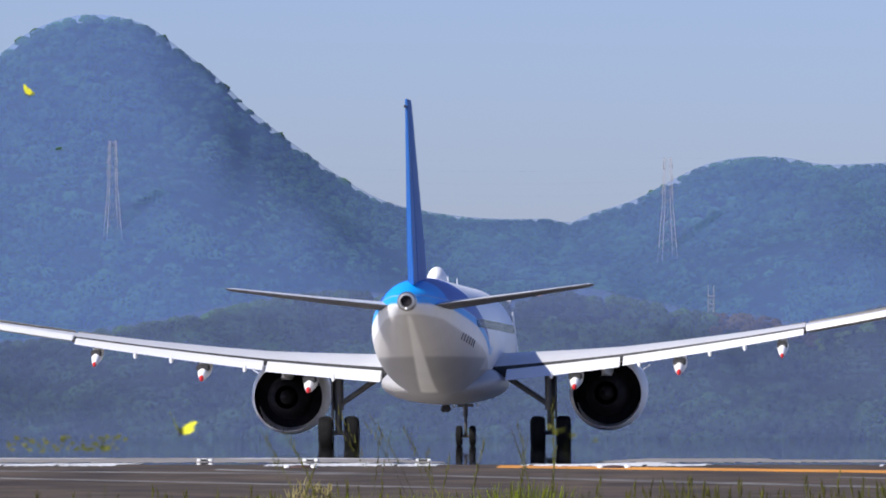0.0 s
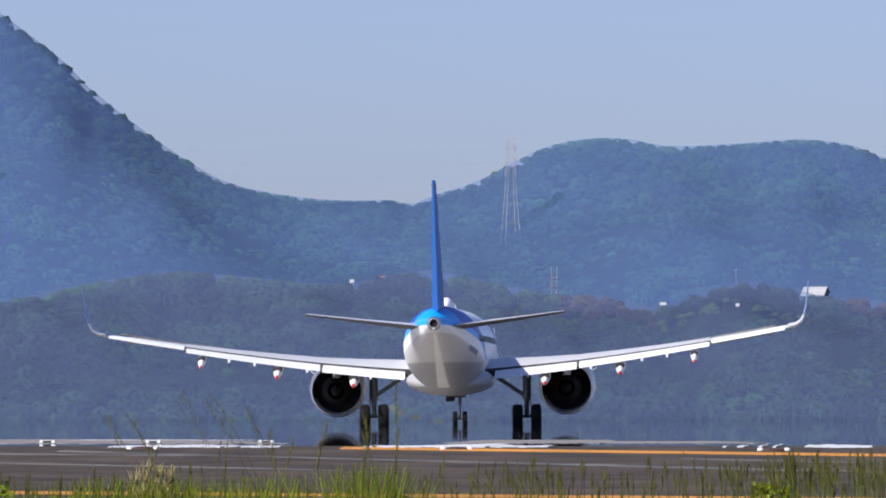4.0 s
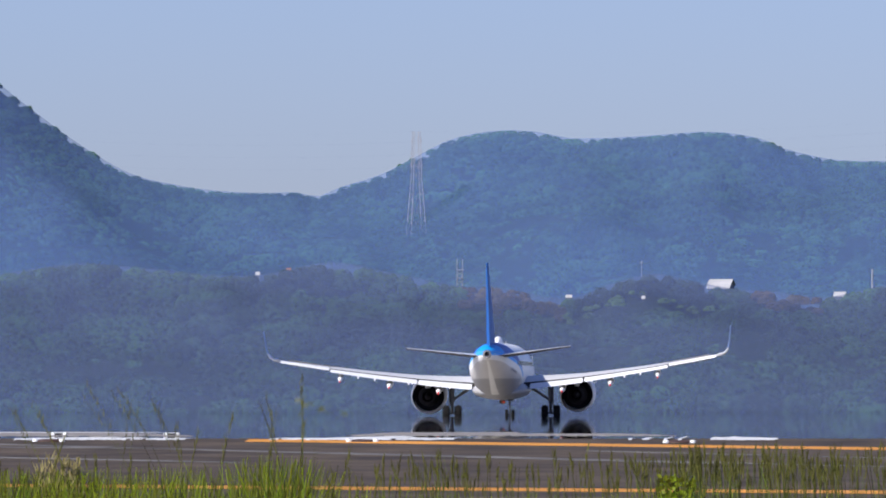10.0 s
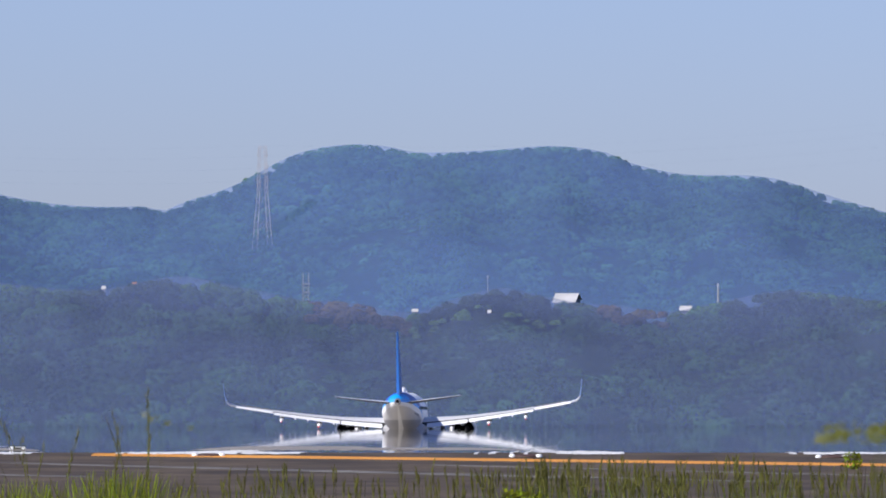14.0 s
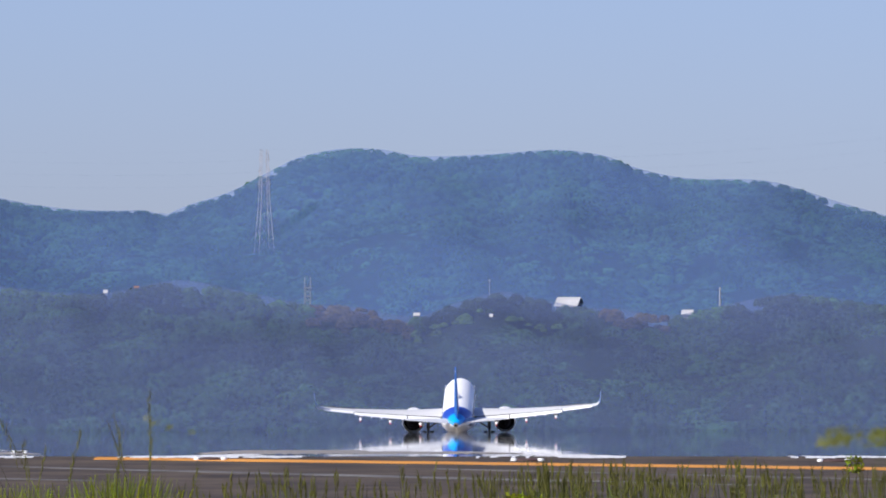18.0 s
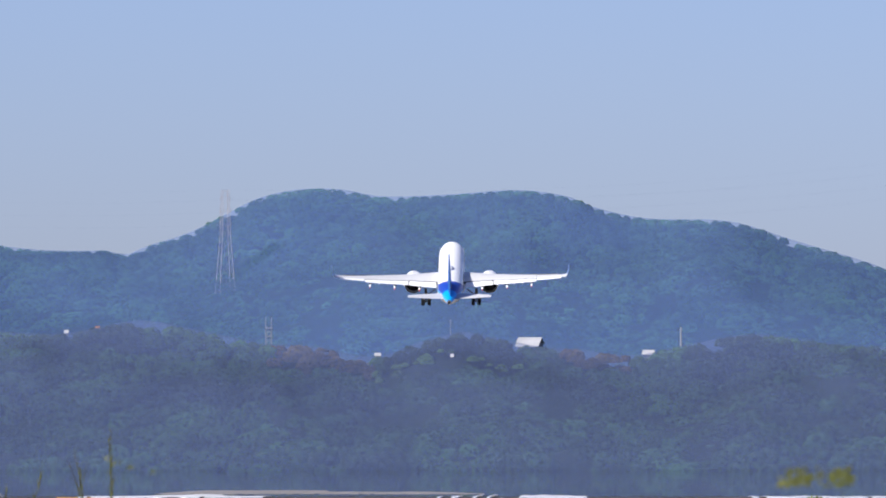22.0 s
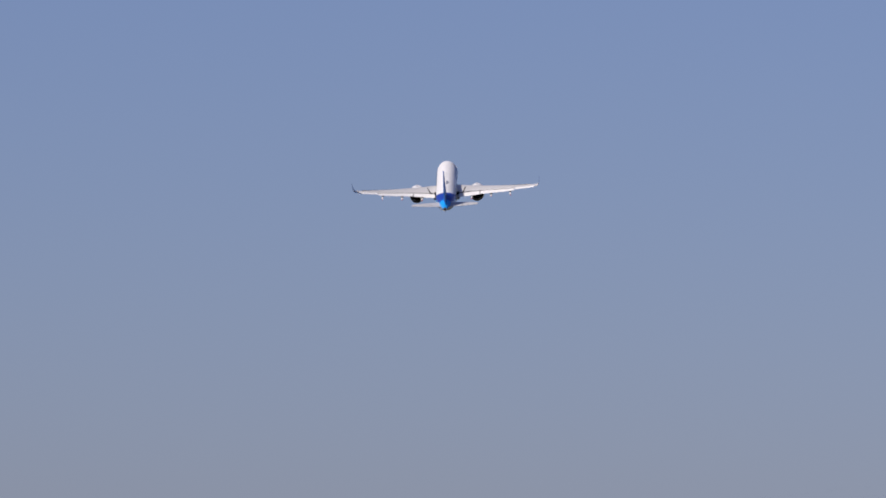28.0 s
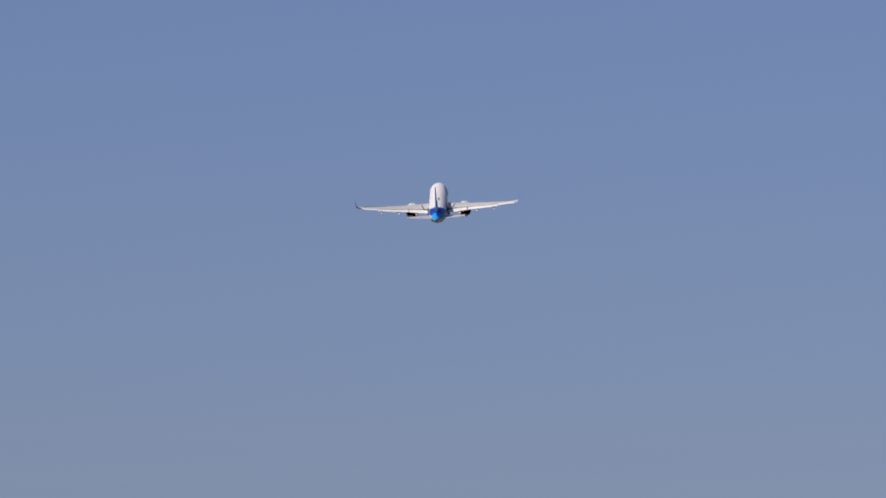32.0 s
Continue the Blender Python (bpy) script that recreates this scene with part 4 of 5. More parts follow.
    part("beacon", bm, BEACON, plane, "dark red anti-collision beacon")
    # its lamp sits deep in a hood that turns below the glass
    bm = bmesh.new()
    lathe(bm, [(-0.26, 0.13), (0.16, 0.13), (0.18, 0.002)], (0, 0, 0), "y", 16)
    hood = part("beacon_hood", bm, DARKSEAL, plane)
    hood.matrix_basis = Matrix.Translation(BEACON_AT)
    bm = bmesh.new()
    lathe(bm, [(0.15, 0.12), (0.14, 0.11), (0.13, 0.002)], (0, 0, 0), "y", 16)
    part("lamp", bm, BEACONLAMP, hood, "glowing orange-red lamp")
    for sd in (-1, 1):
        # tailplane and elevator
        for nm, fr, bk in (("tailplane", 0.0, 0.71), ("elevator", 0.72, 1.0)):
            bm = bmesh.new()
            rings = []
            for x, le, te, z, tk in ((0.45, 31.6, 35.2, 4.76, 0.34), (3.4, 33.4, 35.95, 5.09, 0.22), (6.05, 35.1, 36.6, 5.41, 0.13), (6.22, 35.4, 36.58, 5.43, 0.07)):
                ch = te - le
                up, lo = [], []
                for i in range(8):
                    k = fr + (bk - fr) * i / 7
                    t = max(0.012, tk * 0.5 * math.sin(math.pi * min(1.0, (k * 0.97 + 0.03) ** 0.55)) if k < 0.98 else 0.012)
                    zk = z + ch * (k - 0.6) * 0.01  # trimmed nose-down
                    up.append((sd * x, NOSE - (le + ch * k), zk + t))
                    lo.append((sd * x, NOSE - (le + ch * k), zk - t))
                rings.append(up + lo[::-1])
            loft(bm, rings)
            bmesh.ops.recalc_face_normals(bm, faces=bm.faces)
            # downward faces get the dark grey that paints in their shade
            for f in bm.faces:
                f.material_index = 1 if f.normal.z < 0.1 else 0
            part(nm, bm, [WINGGREY, TAILSHADE], plane)
        # wing box
        bm = bmesh.new()
        rings = []
        for x in (0.8, 1.9, 3.2, 4.8, 6.4, 8.5, 10.6, 12.8, 13.0):
            le, te, z = wing_plan(x)
            rings.append([(sd * p[0], p[1], p[2]) for p in wing_section(x, le, le - te, z + 0.03 * (le - te), 0.160 - 0.0042 * x, camber=0.034 - 0.0014 * x, cut=0.80, twist=0.0575)])
        loft(bm, rings)
        bm.normal_update()
        for f in bm.faces:
            if abs(f.normal.y) > 0.75 and f.calc_center_median().y < wing_plan(abs(f.calc_center_median().x))[0] - 1.0:
                f.material_index = 1
        wing = part("wing", bm, [WINGGREY, COVE], plane, "pale grey wing")
        bm = bmesh.new()
        rings = []
        for x in (13.02, 14.5, 16.0, 16.9):
            le, te, z = wing_plan(x)
            rings.append([(sd * p[0], p[1], p[2]) for p in wing_section(x, le, le - te, z + 0.02 * (le - te), 0.105, cut=0.78 if x < 16.5 else 0.8, twist=0.045)])
        loft(bm, rings)
        part("wing_tip", bm, WINGGREY, wing)
        bm = bmesh.new()
        rings = []
        for x in (13.06, 15.0, 16.7):
            le, te, z = wing_plan(x)
            ch = le - te
            y0, y1 = le - 0.79 * ch, te
            rings.append([(sd * x, y0, z + 0.07), (sd * x, y1, z - 0.10), (sd * x, y1, z - 0.13), (sd * x, y0, z - 0.07)])
        loft(bm, rings)
        part("aileron", bm, FLAPWHITE, wing)
        # winglet: the white tip bends up into a blue blade
        tip_rings = []
        for x, up, le, ch, tilt, fat in ((16.88, 0.02, 20.5, 1.6, 0.1, 1.5), (17.25, 0.1, 20.85, 1.45, 0.4, 1.4), (17.5, 0.27, 21.15, 1.3, 0.75, 1.3), (17.65, 0.55, 21.45, 1.15, 1.05, 1.1),
                                         (17.76, 1.0, 21.85, 0.98, 1.3, 1.0), (17.88, 2.25, 22.8, 0.55, 1.42, 1.0)):
            z = wing_plan(16.9)[2] + up
            ring = []
            for k, t in ((0, 0), (0.15, 0.055), (0.45, 0.06), (1, 0.012), (1, -0.012), (0.45, -0.05), (0.15, -0.05)):
                t *= fat
                ring.append((sd * (x - t * ch * math.sin(tilt)), NOSE - le - k * ch, z + t * ch * math.cos(tilt)))
            tip_rings.append(ring)
        bm = bmesh.new()
        loft(bm, tip_rings[:4])
        part("winglet_root", bm, WINGGREY, wing)
        bm = bmesh.new()
        loft(bm, tip_rings[3:])
        part("winglet", bm, WINGLET, wing, "upturned blue winglet")
        # flaps, lowered for take-off, with a dark gap before them
        for xa, xb in ((2.25, 6.32), (6.45, 12.95)):
            bm = bmesh.new()
            rings = []
            for i in range(5):
                x = xa + (xb - xa) * i / 4
                le, te, z = wing_plan(x)
                ch = (1.75 if x < 6.4 else 1.55 - (x - 6.4) * 0.075)
                y0, z0 = te + ch * 0.80, z - 0.085 + 0.011 * (le - te)
                ring = []
                for k, t in ((0, 0.0), (0.08, 0.075), (0.3, 0.1), (0.65, 0.06), (1, 0.012), (0.65, -0.045), (0.3, -0.075), (0.08, -0.055)):
                    a = radians(11)
                    ring.append((sd * x, y0 - k * ch * math.cos(a) + t * math.sin(a) * -1, z0 - k * ch * math.sin(a) + t * ch))
                rings.append(ring)
            loft(bm, rings)
            part("flap", bm, FLAPWHITE, wing, "lowered white flap")
        # slats along the leading edge
        for xa, xb in ((2.6, 5.0), (6.6, 9.8), (9.9, 13.0), (13.1, 16.2)):
            bm = bmesh.new()
            rings = []
            for x in (xa, (xa + xb) / 2, xb):
                le, te, z = wing_plan(x)
                z += 0.03 * (le - te)
                rings.append([(sd * x, le + 0.25, z - 0.24), (sd * x, le + 0.2, z - 0.08), (sd * x, le - 0.1, z + 0.07), (sd * x, le - 0.35, z + 0.16), (sd * x, le - 0.3, z + 0.11),
                              (sd * x, le - 0.02, z - 0.08)])
            loft(bm, rings)
            part("slat", bm, METAL, wing)
        # flap track fairings
        for x, length, r in ((4.75, 3.2, 0.27), (8.5, 3.1, 0.26), (12.2, 2.5, 0.21)):
            le, te, z = wing_plan(x)
            y1, z1 = te - 1.0, z - 0.92
            y0, z0 = y1 + length, z - 0.3
            prof = ((0, 0.05), (0.12, 0.55), (0.3, 0.92), (0.5, 1.0), (0.75, 0.7), (0.93, 0.33))
            bm = bmesh.new()
            loft(bm, [circle((sd * x, y0 + (y1 - y0) * k, z0 + (z1 - z0) * k ** 1.6), r * q, 14, "y", r * q * 1.25) for k, q in prof])
            fairing = part("flap_fairing", bm, FLAPWHITE, wing)
            bm = bmesh.new()
            loft(bm, [circle((sd * x, y0 + (y1 - y0) * k, z0 + (z1 - z0) * k ** 1.6), r * q, 12, "y", r * q * 1.25) for k, q in ((0.932, 0.33), (0.98, 0.2), (1.0, 0.06))])
            part("fairing_tip", bm, REDTIP, wing, "red tip of the flap fairing")
            # dark block stands in for the flap's shadow on the fairing
            bm = bmesh.new()
            box(bm, (sd * x - r * 0.85, te - 0.3, z - 0.6), (sd * x + r * 0.85, te + 0.5, z - 0.35), bevel=0.04)
            part("flap_shadow_block", bm, DARKSEAL, wing)
        # small hinge fairings between the larger ones
        for x in (3.9, 7.05, 9.6, 10.85):
            le, te, z = wing_plan(x)
            bm = bmesh.new()
            loft(bm, [circle((sd * x, te + 0.5 - 0.9 * k, z - 0.2 - 0.2 * k), 0.08 * q, 8, "y", 0.12 * q) for k, q in ((0, 0.3), (0.3, 0.9), (0.7, 1.0), (1.0, 0.5))])
            part("hinge_fairing", bm, FLAPWHITE, wing)
        # engine
        ex, ez = sd * 5.75, 1.85
        bm = bmesh.new()
        lathe(bm, [(0.35, 0.98), (0.05, 1.04), (-0.02, 1.12), (0.03, 1.2), (0.35, 1.3), (1.0, 1.38), (2.0, 1.42), (2.7, 1.40), (3.3, 1.33), (3.6, 1.25), (3.62, 1.23), (3.0, 1.215), (2.4, 1.16)],
              (ex, 0, ez), "y", 44)
        for v in bm.verts:
            v.co.z += 0.06 * (3.6 - v.co.y)
            v.co.y = NOSE - 12.2 - v.co.y
        nac = part("engine", bm, WHITE, plane, "white engine nacelle")
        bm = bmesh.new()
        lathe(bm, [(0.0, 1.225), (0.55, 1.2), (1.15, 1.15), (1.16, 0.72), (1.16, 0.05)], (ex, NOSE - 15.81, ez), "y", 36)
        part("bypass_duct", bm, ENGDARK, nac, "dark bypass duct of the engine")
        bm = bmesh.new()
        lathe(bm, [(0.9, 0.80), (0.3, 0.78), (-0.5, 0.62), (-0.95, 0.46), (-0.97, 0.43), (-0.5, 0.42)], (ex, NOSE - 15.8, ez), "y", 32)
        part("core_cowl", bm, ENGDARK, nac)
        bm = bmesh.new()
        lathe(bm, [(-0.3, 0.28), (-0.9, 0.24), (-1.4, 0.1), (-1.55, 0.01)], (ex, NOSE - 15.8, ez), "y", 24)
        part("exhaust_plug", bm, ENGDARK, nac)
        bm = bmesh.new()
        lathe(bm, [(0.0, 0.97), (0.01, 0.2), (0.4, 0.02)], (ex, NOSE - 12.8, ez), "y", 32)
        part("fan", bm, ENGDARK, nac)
        bm = bmesh.new()
        le, te, z = wing_plan(5.75)
        loft(bm, [[(ex - w, NOSE - s, a), (ex + w, NOSE - s, a), (ex + w * 0.7, NOSE - s, b), (ex - w * 0.7, NOSE - s, b)]
                  for s, w, a, b in ((12.0, 0.08, 3.1, 3.25), (13.4, 0.2, 2.7, 3.45), (15.5, 0.22, 2.45, 3.1), (17.2, 0.14, 2.5, 2.85), (18.2, 0.05, 2.55, 2.65))])
        part("engine_pylon", bm, WINGGREY, nac)
        bm = bmesh.new()
        rings = []
        for k in range(7):
            a = k / 6
            r = 0.05 + math.sin(math.pi * a) ** 0.7
            rings.append(circle((ex, NOSE - 12.4 - 2.0 * a, 3.02 + 0.1 * a), 0.34 * r, 14, "y", 0.28 * r))
        loft(bm, rings)
        part("pylon_hump", bm, WHITE, nac)
        for a in (35, 145):
            bm = bmesh.new()
            p = (ex + 1.32 * math.cos(radians(a)), ez + 1.32 * math.sin(radians(a)))
            q = (ex + 1.78 * math.cos(radians(a)), ez + 1.78 * math.sin(radians(a)))
            loft(bm, [[(p[0], NOSE - 12.4, p[1]), (p[0], NOSE - 13.9, p[1]), (p[0] + 0.03, NOSE - 13.9, p[1]), (p[0] + 0.03, NOSE - 12.4, p[1])],
                      [(q[0], NOSE - 13.2, q[1]), (q[0], NOSE - 13.9, q[1]), (q[0] + 0.02, NOSE - 13.9, q[1]), (q[0] + 0.02, NOSE - 13.2, q[1])]])
            part("strake", bm, WHITE, nac)
    gears = []
    for sd in (-1, 1):
        gears.append((main_gear(plane, sd), sd))
    return plane, gears, nose_gear(plane), hood


def wheel(parent, x, z, r, w, y=0.0):
    bm = bmesh.new()
    lathe(bm, [(-w / 2, r * 0.55), (-w / 2, r * 0.86), (-w * 0.36, r * 0.97), (-w * 0.15, r), (w * 0.15, r), (w * 0.36, r * 0.97), (w / 2, r * 0.86), (w / 2, r * 0.55)],
          (x, y, z), "x", 28)
    tyre = part("tyre", bm, TYRE, parent)
    bm = bmesh.new()
    lathe(bm, [(-w * 0.46, r * 0.55), (-w * 0.4, r * 0.3), (-w * 0.42, 0.01), (w * 0.42, 0.01), (w * 0.4, r * 0.3), (w * 0.46, r * 0.55)][::1], (x, y, z), "x", 20)
    part("rim", bm, STRUT, parent)
    return tyre


def main_gear(plane, sd):
    """One main leg about its hinge under the wing."""
    hinge = Vector((sd * 3.8, -0.1, 2.55))
    bm = bmesh.new()
    rod(bm, (0, 0, 0.1), (0, 0.05, -1.15), 0.19, n=12)
    rod(bm, (0, 0.05, -1.15), (0, 0.1, -1.97), 0.12, n=12)
    rod(bm, (-0.62, 0.1, -1.97), (0.62, 0.1, -1.97), 0.085, n=10)
    rod(bm, (0, -0.14, -0.9), (0, -0.34, -1.4), 0.045, n=6)
    rod(bm, (0, -0.34, -1.4), (0, -0.08, -1.92), 0.045, n=6)
    leg = part("main_gear", bm, STRUT, plane, "dark steel main landing gear leg")
    leg.matrix_basis = Matrix.Translation(hinge)
    bm = bmesh.new()
    rod(bm, (0, 0.02, -1.0), (-sd * 1.45, -0.02, -0.02), 0.1, n=8)
    part("side_brace", bm, STRUT, leg)
    bm = bmesh.new()
    box(bm, (sd * 0.2 - 0.02, -0.45, -1.5), (sd * 0.2 + 0.02, 0.45, 0.05), bevel=0.01)
    part("leg_door", bm, TAILSHADE, leg)
    for dx in (-0.46, 0.46):
        wheel(leg, dx, -1.97, 0.6, 0.5, 0.1)
    return leg, hinge


def nose_gear(plane):
    hinge = Vector((0, NOSE - 5.07, 2.0))
    bm = bmesh.new()
    rod(bm, (0, 0, 0.1), (0, 0.04, -0.9), 0.1, n=10)
    rod(bm, (0, 0.04, -0.9), (0, 0.06, -1.62), 0.06, n=10)
    rod(bm, (-0.3, 0.06, -1.62), (0.3, 0.06, -1.62), 0.06, n=8)
    rod(bm, (0, 0.0, -0.6), (0, 0.9, 0.0), 0.05, n=6)
    box(bm, (-0.3, -0.06, -0.55), (0.3, 0.0, -0.42))
    leg = part("nose_gear", bm, STRUT, plane, "steel nose landing gear leg")
    leg.matrix_basis = Matrix.Translation(hinge)
    for dx in (-0.25, 0.25):
        wheel(leg, dx, -1.62, 0.38, 0.23, 0.06)
    for sd in (-1, 1):
        bm = bmesh.new()
        box(bm, (sd * 0.45 - 0.015, -0.3, -0.55), (sd * 0.45 + 0.015, 0.9, 0.02), bevel=0.008)
        part("gear_door", bm, BELLY, leg)
    return leg, hinge


airliner, main_legs, nose_leg, beacon_hood = build_airliner()


# ---- grass before the runway ----
def blade_mesh(name, items, mat, label, category, seg=3):
    """Many tapering bent blades in one mesh. items: (x, y, z, height, width, lean x, lean y, bend)."""
    verts, faces = [], []
    for x, y, z, h, w, lx, ly, bend in items:
        b = len(verts)
        a = rng.uniform(0, math.pi)
        cx, cy = math.cos(a) * w, math.sin(a) * w
        for i in range(seg + 1):
            k = i / seg
            px, py, pz = x + lx * h * k ** bend, y + ly * h * k ** bend, z + h * k * (1 - 0.12 * k * abs(lx))
            q = 1 - 0.85 * k
            verts.append((px - cx * q, py - cy * q, pz))
            verts.append((px + cx * q, py + cy * q, pz))
            verts.append((px - cy * q * 0.5, py + cx * q * 0.5, pz))
        for i in range(seg):
            o = b + 3 * i
            for j in range(3):
                m = (j + 1) % 3
                faces.append((o + j, o + m, o + 3 + m, o + 3 + j))
    me = bpy.data.meshes.new(name)
    me.from_pydata(verts, [], faces)
    me.materials.append(mat)
    me.polygons.foreach_set("use_smooth", [True] * len(faces))
    return tagged(new(name, me), label, category, kind="stuff")


def grass_spot(u, d):
    x = EYE[0] + d * math.tan((u - 637) / F)
    return x, d, ground_z(d)


def top_height(v, d):
    """Height above the ground of a tip seen at v from d metres."""
    return EYE[2] + (491 - v) / F * d - ground_z(d)


# tufts: bearing, half width, height of the tips (v), count, wide blades or stalks
TUFTS = [(-700, 110, 592, 800), (-590, 70, 590, 420), (-450, 130, 586, 700), (-260, 65, 566, 520), (-215, 40, 588, 160), (-120, 90, 612, 120),
         (455, 45, 604, 200), (-1000, 150, 606, 120), (-860, 60, 602, 160), (-811, 40, 622, 260)]
items = []
for u0, hw, v, n in TUFTS:
    for _ in range(int(n * 0.6)):
        d = rng.uniform(48, 64)
        u = rng.gauss(u0, hw * 0.6)
        x, y, z = grass_spot(u, d)
        h = max(0.3, top_height(v + abs(u - u0) / hw * 8 + rng.uniform(-6, 26), d))
        items.append((x, y, z, h, rng.choice((0.004, 0.006, 0.008, 0.010, 0.014)), rng.gauss(0.03, 0.14), rng.gauss(0, 0.1), 1.8))
for _ in range(1300):
    d = rng.uniform(44, 68)
    u = rng.uniform(-1350, 1500)
    x, y, z = grass_spot(u, d)
    items.append((x, y, z, max(0.2, top_height(632 + rng.uniform(-6, 30), d)), rng.uniform(0.005, 0.010), rng.gauss(0.03, 0.15), rng.gauss(0, 0.1), 1.8))
blade_mesh("grass", items, BLADE, "bright green tufts of long grass before the runway", "grass")

stalks, heads = [], []


def stalk(u, v, d, lean, head=0.1, w=0.004, from_tip=False):
    x, y, z = grass_spot(u, d)
    h = top_height(v, d)
    if from_tip:
        x -= lean * h
    stalks.append((x, y, z, h, w, lean, 0.0, 2.2))
    if head:
        n = 9
        for i in range(n):
            k = 1 - head * i / n
            px, pz = x + lean * h * k ** 2.2, z + h * k * (1 - 0.12 * k * abs(lean))
            heads.append((px, y, pz, 0.05, 0.004, rng.choice((-1, 1)) * rng.uniform(0.08, 0.3) + lean, rng.uniform(-0.2, 0.2), 1.2))


# tall single stems leaning in the wind
for u, v, lean in ((-587, 432, -0.30), (-532, 425, -0.30), (-457, 455, -0.22), (-425, 500, -0.1), (-677, 459, -0.25), (-710, 470, -0.25),
                   (-272, 458, -0.16), (-255, 480, 0.05), (-205, 500, 0.03), (-330, 488, 0.1), (-200, 426, 0.0), (-120, 556, 0.1), (-390, 520, 0.12),
                   (-500, 470, 0.08), (-620, 520, 0.1)):
    for _ in range(2):
        stalk(u + rng.uniform(-8, 8), v + rng.uniform(0, 24), rng.uniform(47, 60), lean + rng.gauss(0, 0.03), 0.2, 0.0032, True)
# olive stems in loose groups
for u0, hw, v, n in ((-20, 60, 566, 34), (60, 50, 562, 36), (120, 60, 572, 26), (210, 70, 580, 22), (290, 60, 556, 34), (380, 50, 562, 40), (470, 45, 554, 44), (520, 60, 548, 50),
                     (590, 60, 556, 44), (660, 50, 548, 52), (740, 60, 556, 50), (860, 60, 546, 60), (960, 80, 560, 44), (1080, 80, 556, 40), (1200, 90, 558, 40),
                     (-120, 60, 582, 18), (-900, 120, 585, 24), (-1050, 100, 590, 18), (-750, 90, 580, 26), (-560, 120, 570, 30)):
    for _ in range(int(n * (1.6 if u0 >= 450 else 1.0))):
        u = rng.gauss(u0, hw * 0.42) if rng.random() < 0.4 else u0 + hw * 0.75 * rng.choice((-0.8, -0.1, 0.55, 1.0)) + rng.gauss(0, 6)
        stalk(u, v + rng.uniform(-4, 52) + abs(u - u0) / hw * 14, rng.uniform(50, 68), rng.gauss(-0.02, 0.055), 0.1 if rng.random() < 0.6 else 0, rng.uniform(0.004, 0.009))
blade_mesh("grass_stalk", stalks, STALK, "tall olive grass stalks leaning before the runway", "grass", 5)
blade_mesh("seed_heads", heads, STALKHEAD, "thin olive seed heads of wild grass", "grass", 2)


def plume(u, v, d, n, spread):
    """A feathery straw-coloured flower head on its stems."""
    x, y, z = grass_spot(u, d)
    t = thing("plume_grass", "pale feathery plume grass in the foreground", "grass", m=pose(x, y, z))
    h = top_height(v, d)
    for i in range(n):
        bm = bmesh.new()
        a = rng.uniform(-spread, spread)
        hh = h * rng.uniform(0.86, 1.0)
        rod(bm, (a * 0.2, 0, 0), (a, rng.uniform(-0.05, 0.05), hh), 0.004, 0.002, 4)
        part("stem", bm, STALK, t)
    bm = bmesh.new()
    for i in range(n * 14):
        a = rng.uniform(-spread, spread) * 1.2
        k = rng.uniform(0.80, 1.0)
        p = Vector((a, rng.uniform(-0.06, 0.06), h * k))
        rod(bm, p, p + Vector((rng.uniform(-0.03, 0.03), rng.uniform(-0.02, 0.02), rng.uniform(0.02, 0.06))), 0.004, 0.001, 3)
    part("plume", bm, SEED, t)


plume(-640, 574, 55, 10, 0.09)
plume(-612, 582, 55, 6, 0.05)


def leafy_weed(u, v_top, v_base, d, n, spread, mat, label, leaf=0.03, stem=0.005):
    """A weed with many small leaves on branching stems."""
    x, y, z = grass_spot(u, d)
    t = thing("weed", label, "weed", m=pose(x, y, z))
    lo, hi = max(0.0, top_height(v_base, d)), top_height(v_top, d)
    tips = []
    for i in range(7):
        bm = bmesh.new()
        a = rng.uniform(-spread, spread)
        tip = Vector((a, rng.uniform(-0.05, 0.05), hi * rng.uniform(0.9, 1.0)))
        rod(bm, (a * 0.15, 0, 0), tip, stem, stem * 0.4, 4)
        tips.append(tip)
        part("stem", bm, STALK, t)
    bm = bmesh.new()
    for i in range(n):
        p = Vector((rng.uniform(-spread, spread), rng.uniform(-0.08, 0.08), rng.uniform(lo, hi)))
        a, l = rng.uniform(0, 6.28), rng.uniform(0.7, 1.5) * leaf
        e = Vector((math.cos(a), 0.3 * math.sin(a), rng.uniform(-0.2, 0.9))).normalized() * l
        w = e.cross(Vector((0, 1, 0.2))).normalized() * l * 0.3
        vs = [bm.verts.new(q) for q in (p, p + e * 0.5 + w, p + e, p + e * 0.5 - w)]
        bm.faces.new(vs)
    part("leaves", bm, mat, t)


leafy_weed(1048, 489, 522, 7, 110, 0.027, WEEDLEAF, "yellow-green leafy weed rising close before the camera", 0.004, 0.0009)
leafy_weed(1100, 490, 520, 7, 20, 0.007, WEEDLEAF, "small yellow-green weed sprig", 0.004, 0.0006)
leafy_weed(-170, 474, 498, 8, 8, 0.028, WEEDLEAF, "thin blurred weed with pale leaves", 0.0045, 0.0005)
leafy_weed(-1070, 490, 516, 12, 60, 0.075, WEEDLEAF, "blurred green weed close before the camera", 0.007, 0.001)
leafy_weed(1045, 540, 566, 97, 120, 0.09, BLADE, "small bright green weed before the runway")
leafy_weed(-921, 604, 660, 50, 90, 0.12, BLADE, "small bright green leafy weed before the runway")
leafy_weed(462, 607, 660, 52, 170, 0.09, BLADE, "low bright green leafy weed before the runway")


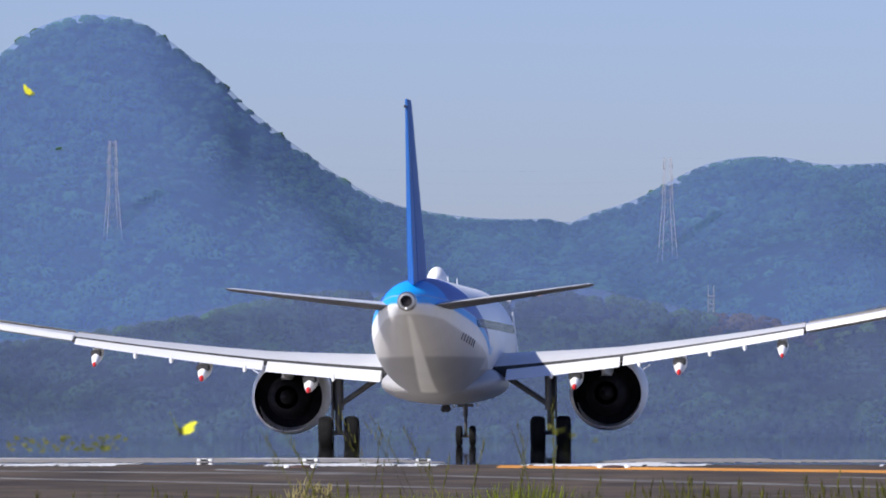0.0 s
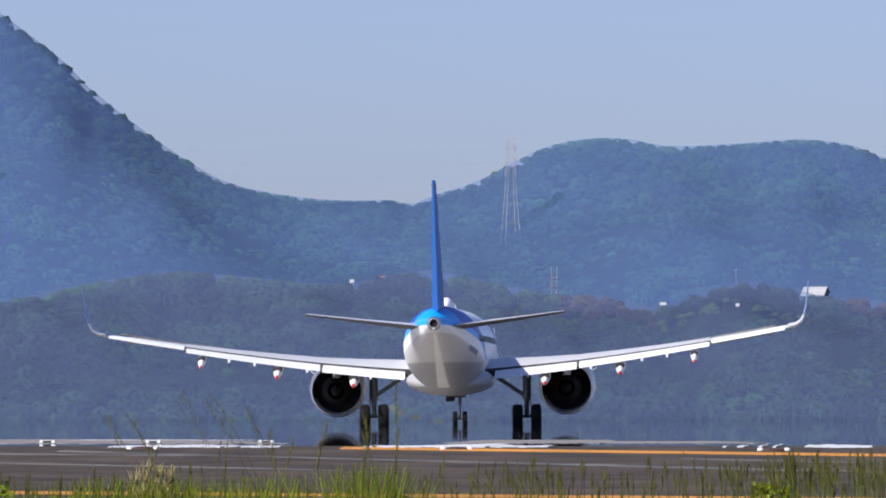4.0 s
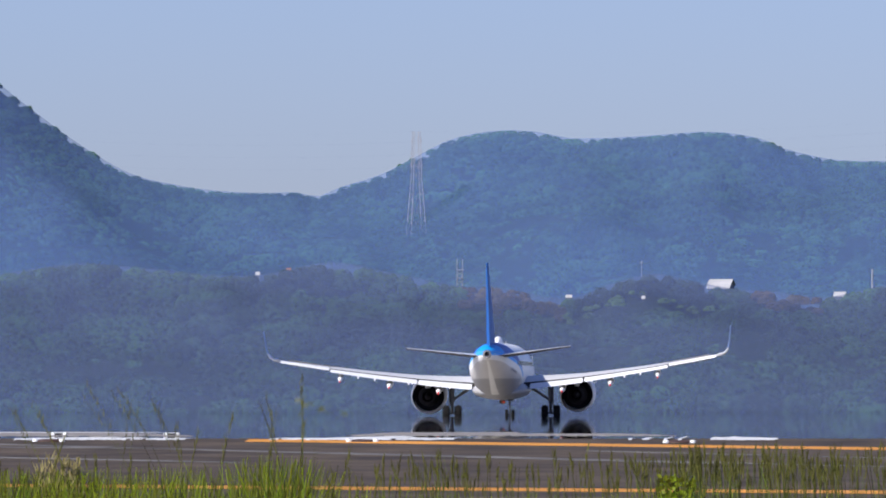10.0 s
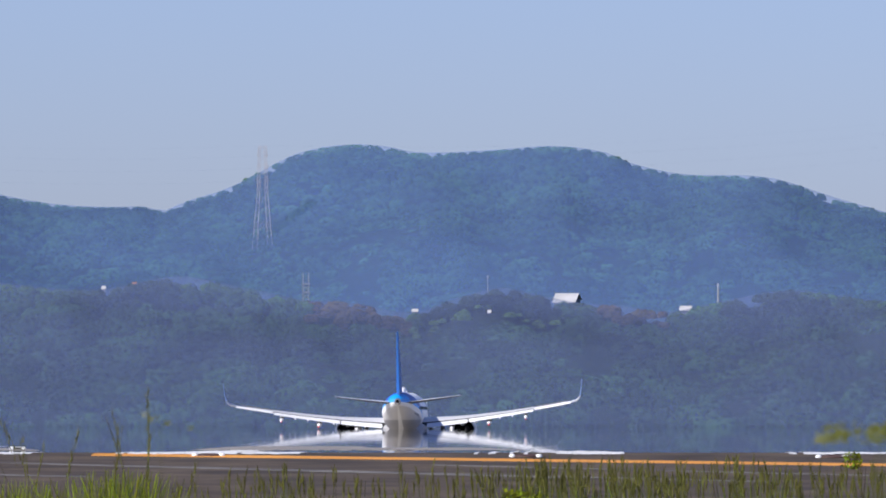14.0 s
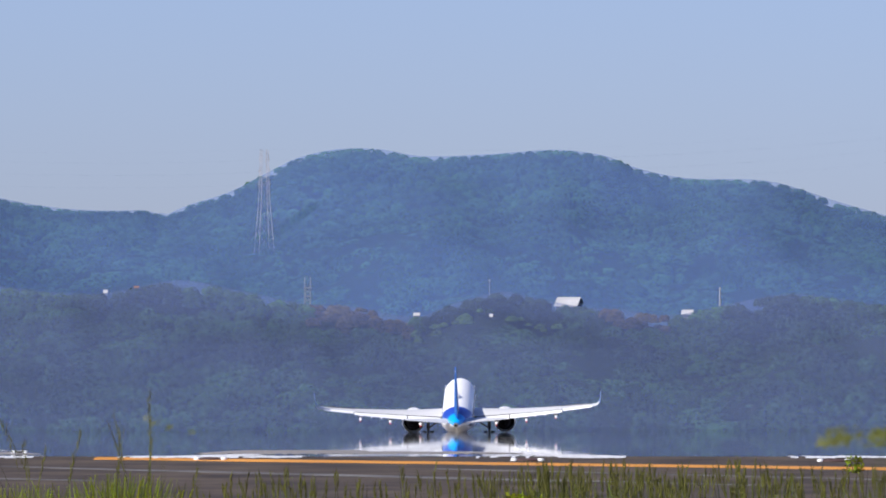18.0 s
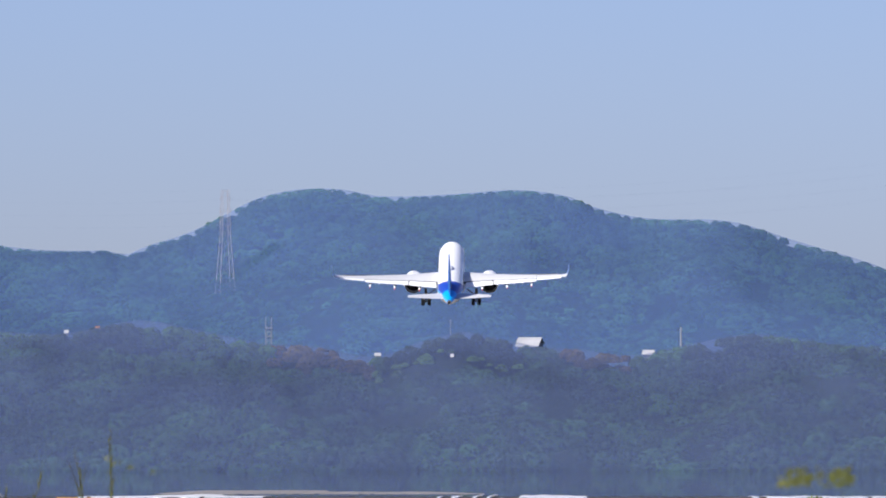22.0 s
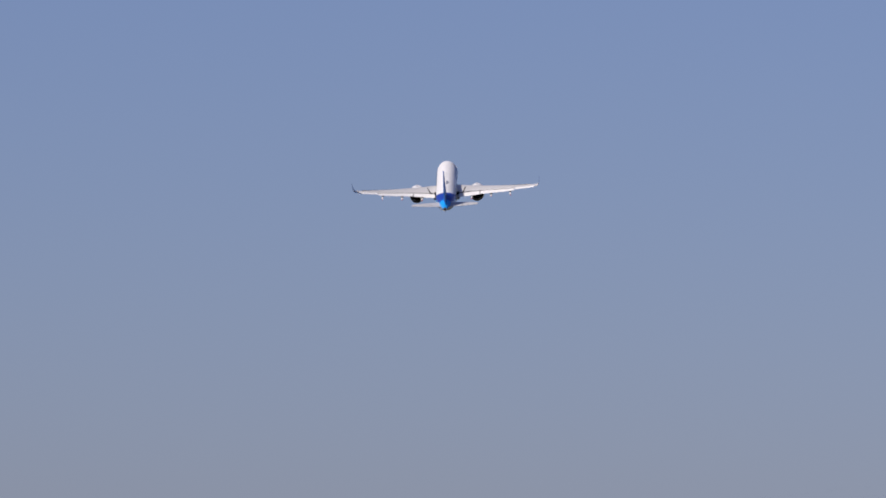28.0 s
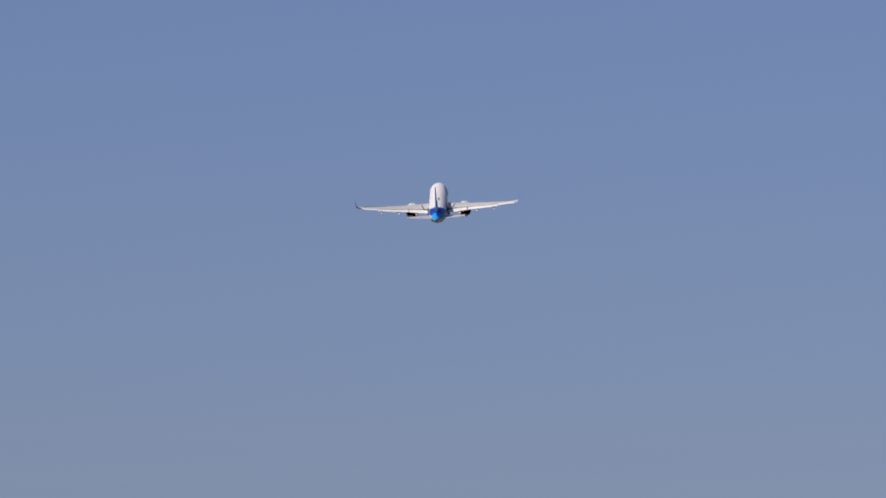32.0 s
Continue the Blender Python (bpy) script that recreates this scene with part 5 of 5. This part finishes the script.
# ---- butterflies ----
def butterfly(wing_up):
    t = thing("butterfly", "small yellow butterfly fluttering over the grass", "butterfly", "butterflies")
    bm = bmesh.new()
    lathe(bm, [(-0.012, 0.0005), (-0.008, 0.0016), (0.0, 0.0018), (0.006, 0.0022), (0.009, 0.0014), (0.011, 0.0004)], (0, 0, 0), "y", 8)
    part("body", bm, DARKBODY, t)
    for sd in (-1, 1):
        bm = bmesh.new()
        outline = [(0, 0.006), (0.012, 0.017), (0.024, 0.020), (0.027, 0.013), (0.020, 0.002), (0.021, -0.008), (0.014, -0.016), (0.006, -0.014), (0, -0.004)]
        c, s = math.cos(wing_up), math.sin(wing_up)
        for dz in (0.0002, -0.0002):
            bm.faces.new([bm.verts.new((sd * x * c, y, x * s + dz)) for x, y in outline])
        part("wing", bm, YELLOWWING, t)
    return t


butterfly_a, butterfly_b = butterfly(0.7), butterfly(0.9)

# ---- flight, gear and butterflies ----
# seconds, distance along the runway, offset, height of the wheels, nose up in degrees
FLIGHT = [
    (0, 337, 0, 0, 0),
    (1, 367, 0, 0, 0),
    (2, 399.7, 0.02, 0, 0),
    (3, 433.6, 0.06, 0, 0),
    (4, 469, -0.04, -0.03, 0),
    (7, 586, -0.1, -0.06, 0),
    (9, 677, -0.2, -0.1, 0),
    (10, 726, -0.3, -0.28, 0),
    (11, 777, -0.7, -0.7, 0),
    (12, 832, -1.1, -1.14, 0),
    (13, 888, -1.1, -1.68, 0),
    (14, 944, -0.9, -2.2, 0),
    (15, 1002, -0.4, -2.45, 1.2),
    (16, 1060, 0, -2.55, 4.2),
    (17, 1120, 0.2, -2.5, 7.1),
    (18, 1180, 0.2, -0.9, 8.9),
    (18.5, 1210, 0.2, 0.55, 9.5),
    (19, 1240, 0.2, 2.5, 10.4),
    (20, 1302, 0.2, 8.2, 13),
    (21, 1364, 0.4, 15.9, 14.6),
    (22, 1428, 0.6, 26, 15.7),
    (23, 1492, 0.8, 37.95, 16.8),
    (24, 1553, 0.9, 51.9, 17.5),
    (25, 1614, 0.6, 66.85, 18.1),
    (26, 1676, 0.2, 82.6, 18.6),
    (29, 1860, 0.2, 127, 18.2),
    (32, 2046, 0.2, 172, 17.8),
]


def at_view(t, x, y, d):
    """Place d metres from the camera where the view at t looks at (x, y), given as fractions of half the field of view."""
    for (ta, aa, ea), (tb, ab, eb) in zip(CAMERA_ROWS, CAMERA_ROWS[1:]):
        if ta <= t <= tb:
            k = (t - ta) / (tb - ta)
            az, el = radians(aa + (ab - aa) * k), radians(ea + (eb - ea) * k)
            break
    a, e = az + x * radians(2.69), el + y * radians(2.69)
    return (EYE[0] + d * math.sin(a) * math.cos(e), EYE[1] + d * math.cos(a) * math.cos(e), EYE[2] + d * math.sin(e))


ROLL = [(0, -0.7), (19, -0.7), (20, -0.4), (23, -0.5), (24, -1.8), (25, -1.8), (26, -1.3), (29, -2.4), (32, -2.4)]

YAW = [(0, 0), (1, 0.1), (2, 0.4), (3, 0.5), (4, 0.4), (6, 0.1), (8, 0), (9, -0.2), (10, -1.3), (11, -1.4), (12, -1.1), (13, -1.1), (14, -0.6), (15.5, -0.2), (17, 0),
       (22, 0), (26, -0.5), (29.5, -1.0), (32, -1.0)]


def motions():
    walk(airliner, [(t, pose(x, d, z, pitch, smooth_at(t, ROLL), smooth_at(t, YAW))) for t, d, x, z, pitch in FLIGHT])
    for (leg, hinge), sd in main_legs:
        # the leg stretches as the wheels leave the ground, then folds inwards
        rest = -0.05 if sd < 0 else -0.13
        rows = [(0.0, 0, rest), (18.2, 0, rest), (18.9, 0, -0.45), (19.3, 0, -0.75), (24.6, 0, -0.72), (25.3, 8, -0.65), (26.0, 30, -0.2), (26.8, 66, 0), (27.6, 84, 0), (32.0, 84, 0)]
        walk(leg, [(t, Matrix.Translation(hinge) @ pose(0, 0, low, 0, sd * a, 0)) for t, a, low in rows])
    leg, hinge = nose_leg
    walk(leg, [(t, Matrix.Translation(hinge) @ pose(0, 0, 0, a, 0, 0)) for t, a in ((0.0, 0), (24.6, 0), (26.0, 40), (27.2, 85), (32.0, 85))])
    walk(beacon_hood, [(t / 10, Matrix.Translation(BEACON_AT) @ pose(0, 0, 0, 0, 0, (t - 80) * 20)) for t in range(0, 321, 4)])  # a turn in 1.8 s
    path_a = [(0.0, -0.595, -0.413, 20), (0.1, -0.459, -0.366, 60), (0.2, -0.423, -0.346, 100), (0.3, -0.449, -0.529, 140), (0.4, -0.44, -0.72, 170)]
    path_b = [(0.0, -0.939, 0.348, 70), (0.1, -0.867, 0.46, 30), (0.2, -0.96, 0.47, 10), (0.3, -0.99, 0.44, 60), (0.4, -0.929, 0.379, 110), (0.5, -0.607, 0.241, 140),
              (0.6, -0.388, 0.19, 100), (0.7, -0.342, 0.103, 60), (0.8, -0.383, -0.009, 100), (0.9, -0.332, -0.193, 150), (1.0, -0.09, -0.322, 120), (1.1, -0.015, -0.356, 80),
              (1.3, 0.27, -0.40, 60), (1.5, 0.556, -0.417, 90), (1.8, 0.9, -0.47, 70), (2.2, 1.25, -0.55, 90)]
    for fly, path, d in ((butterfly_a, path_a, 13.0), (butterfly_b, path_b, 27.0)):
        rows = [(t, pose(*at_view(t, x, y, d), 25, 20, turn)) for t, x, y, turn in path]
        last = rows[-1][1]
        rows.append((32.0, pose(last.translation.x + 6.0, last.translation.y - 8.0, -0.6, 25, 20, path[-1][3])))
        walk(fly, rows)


motions()
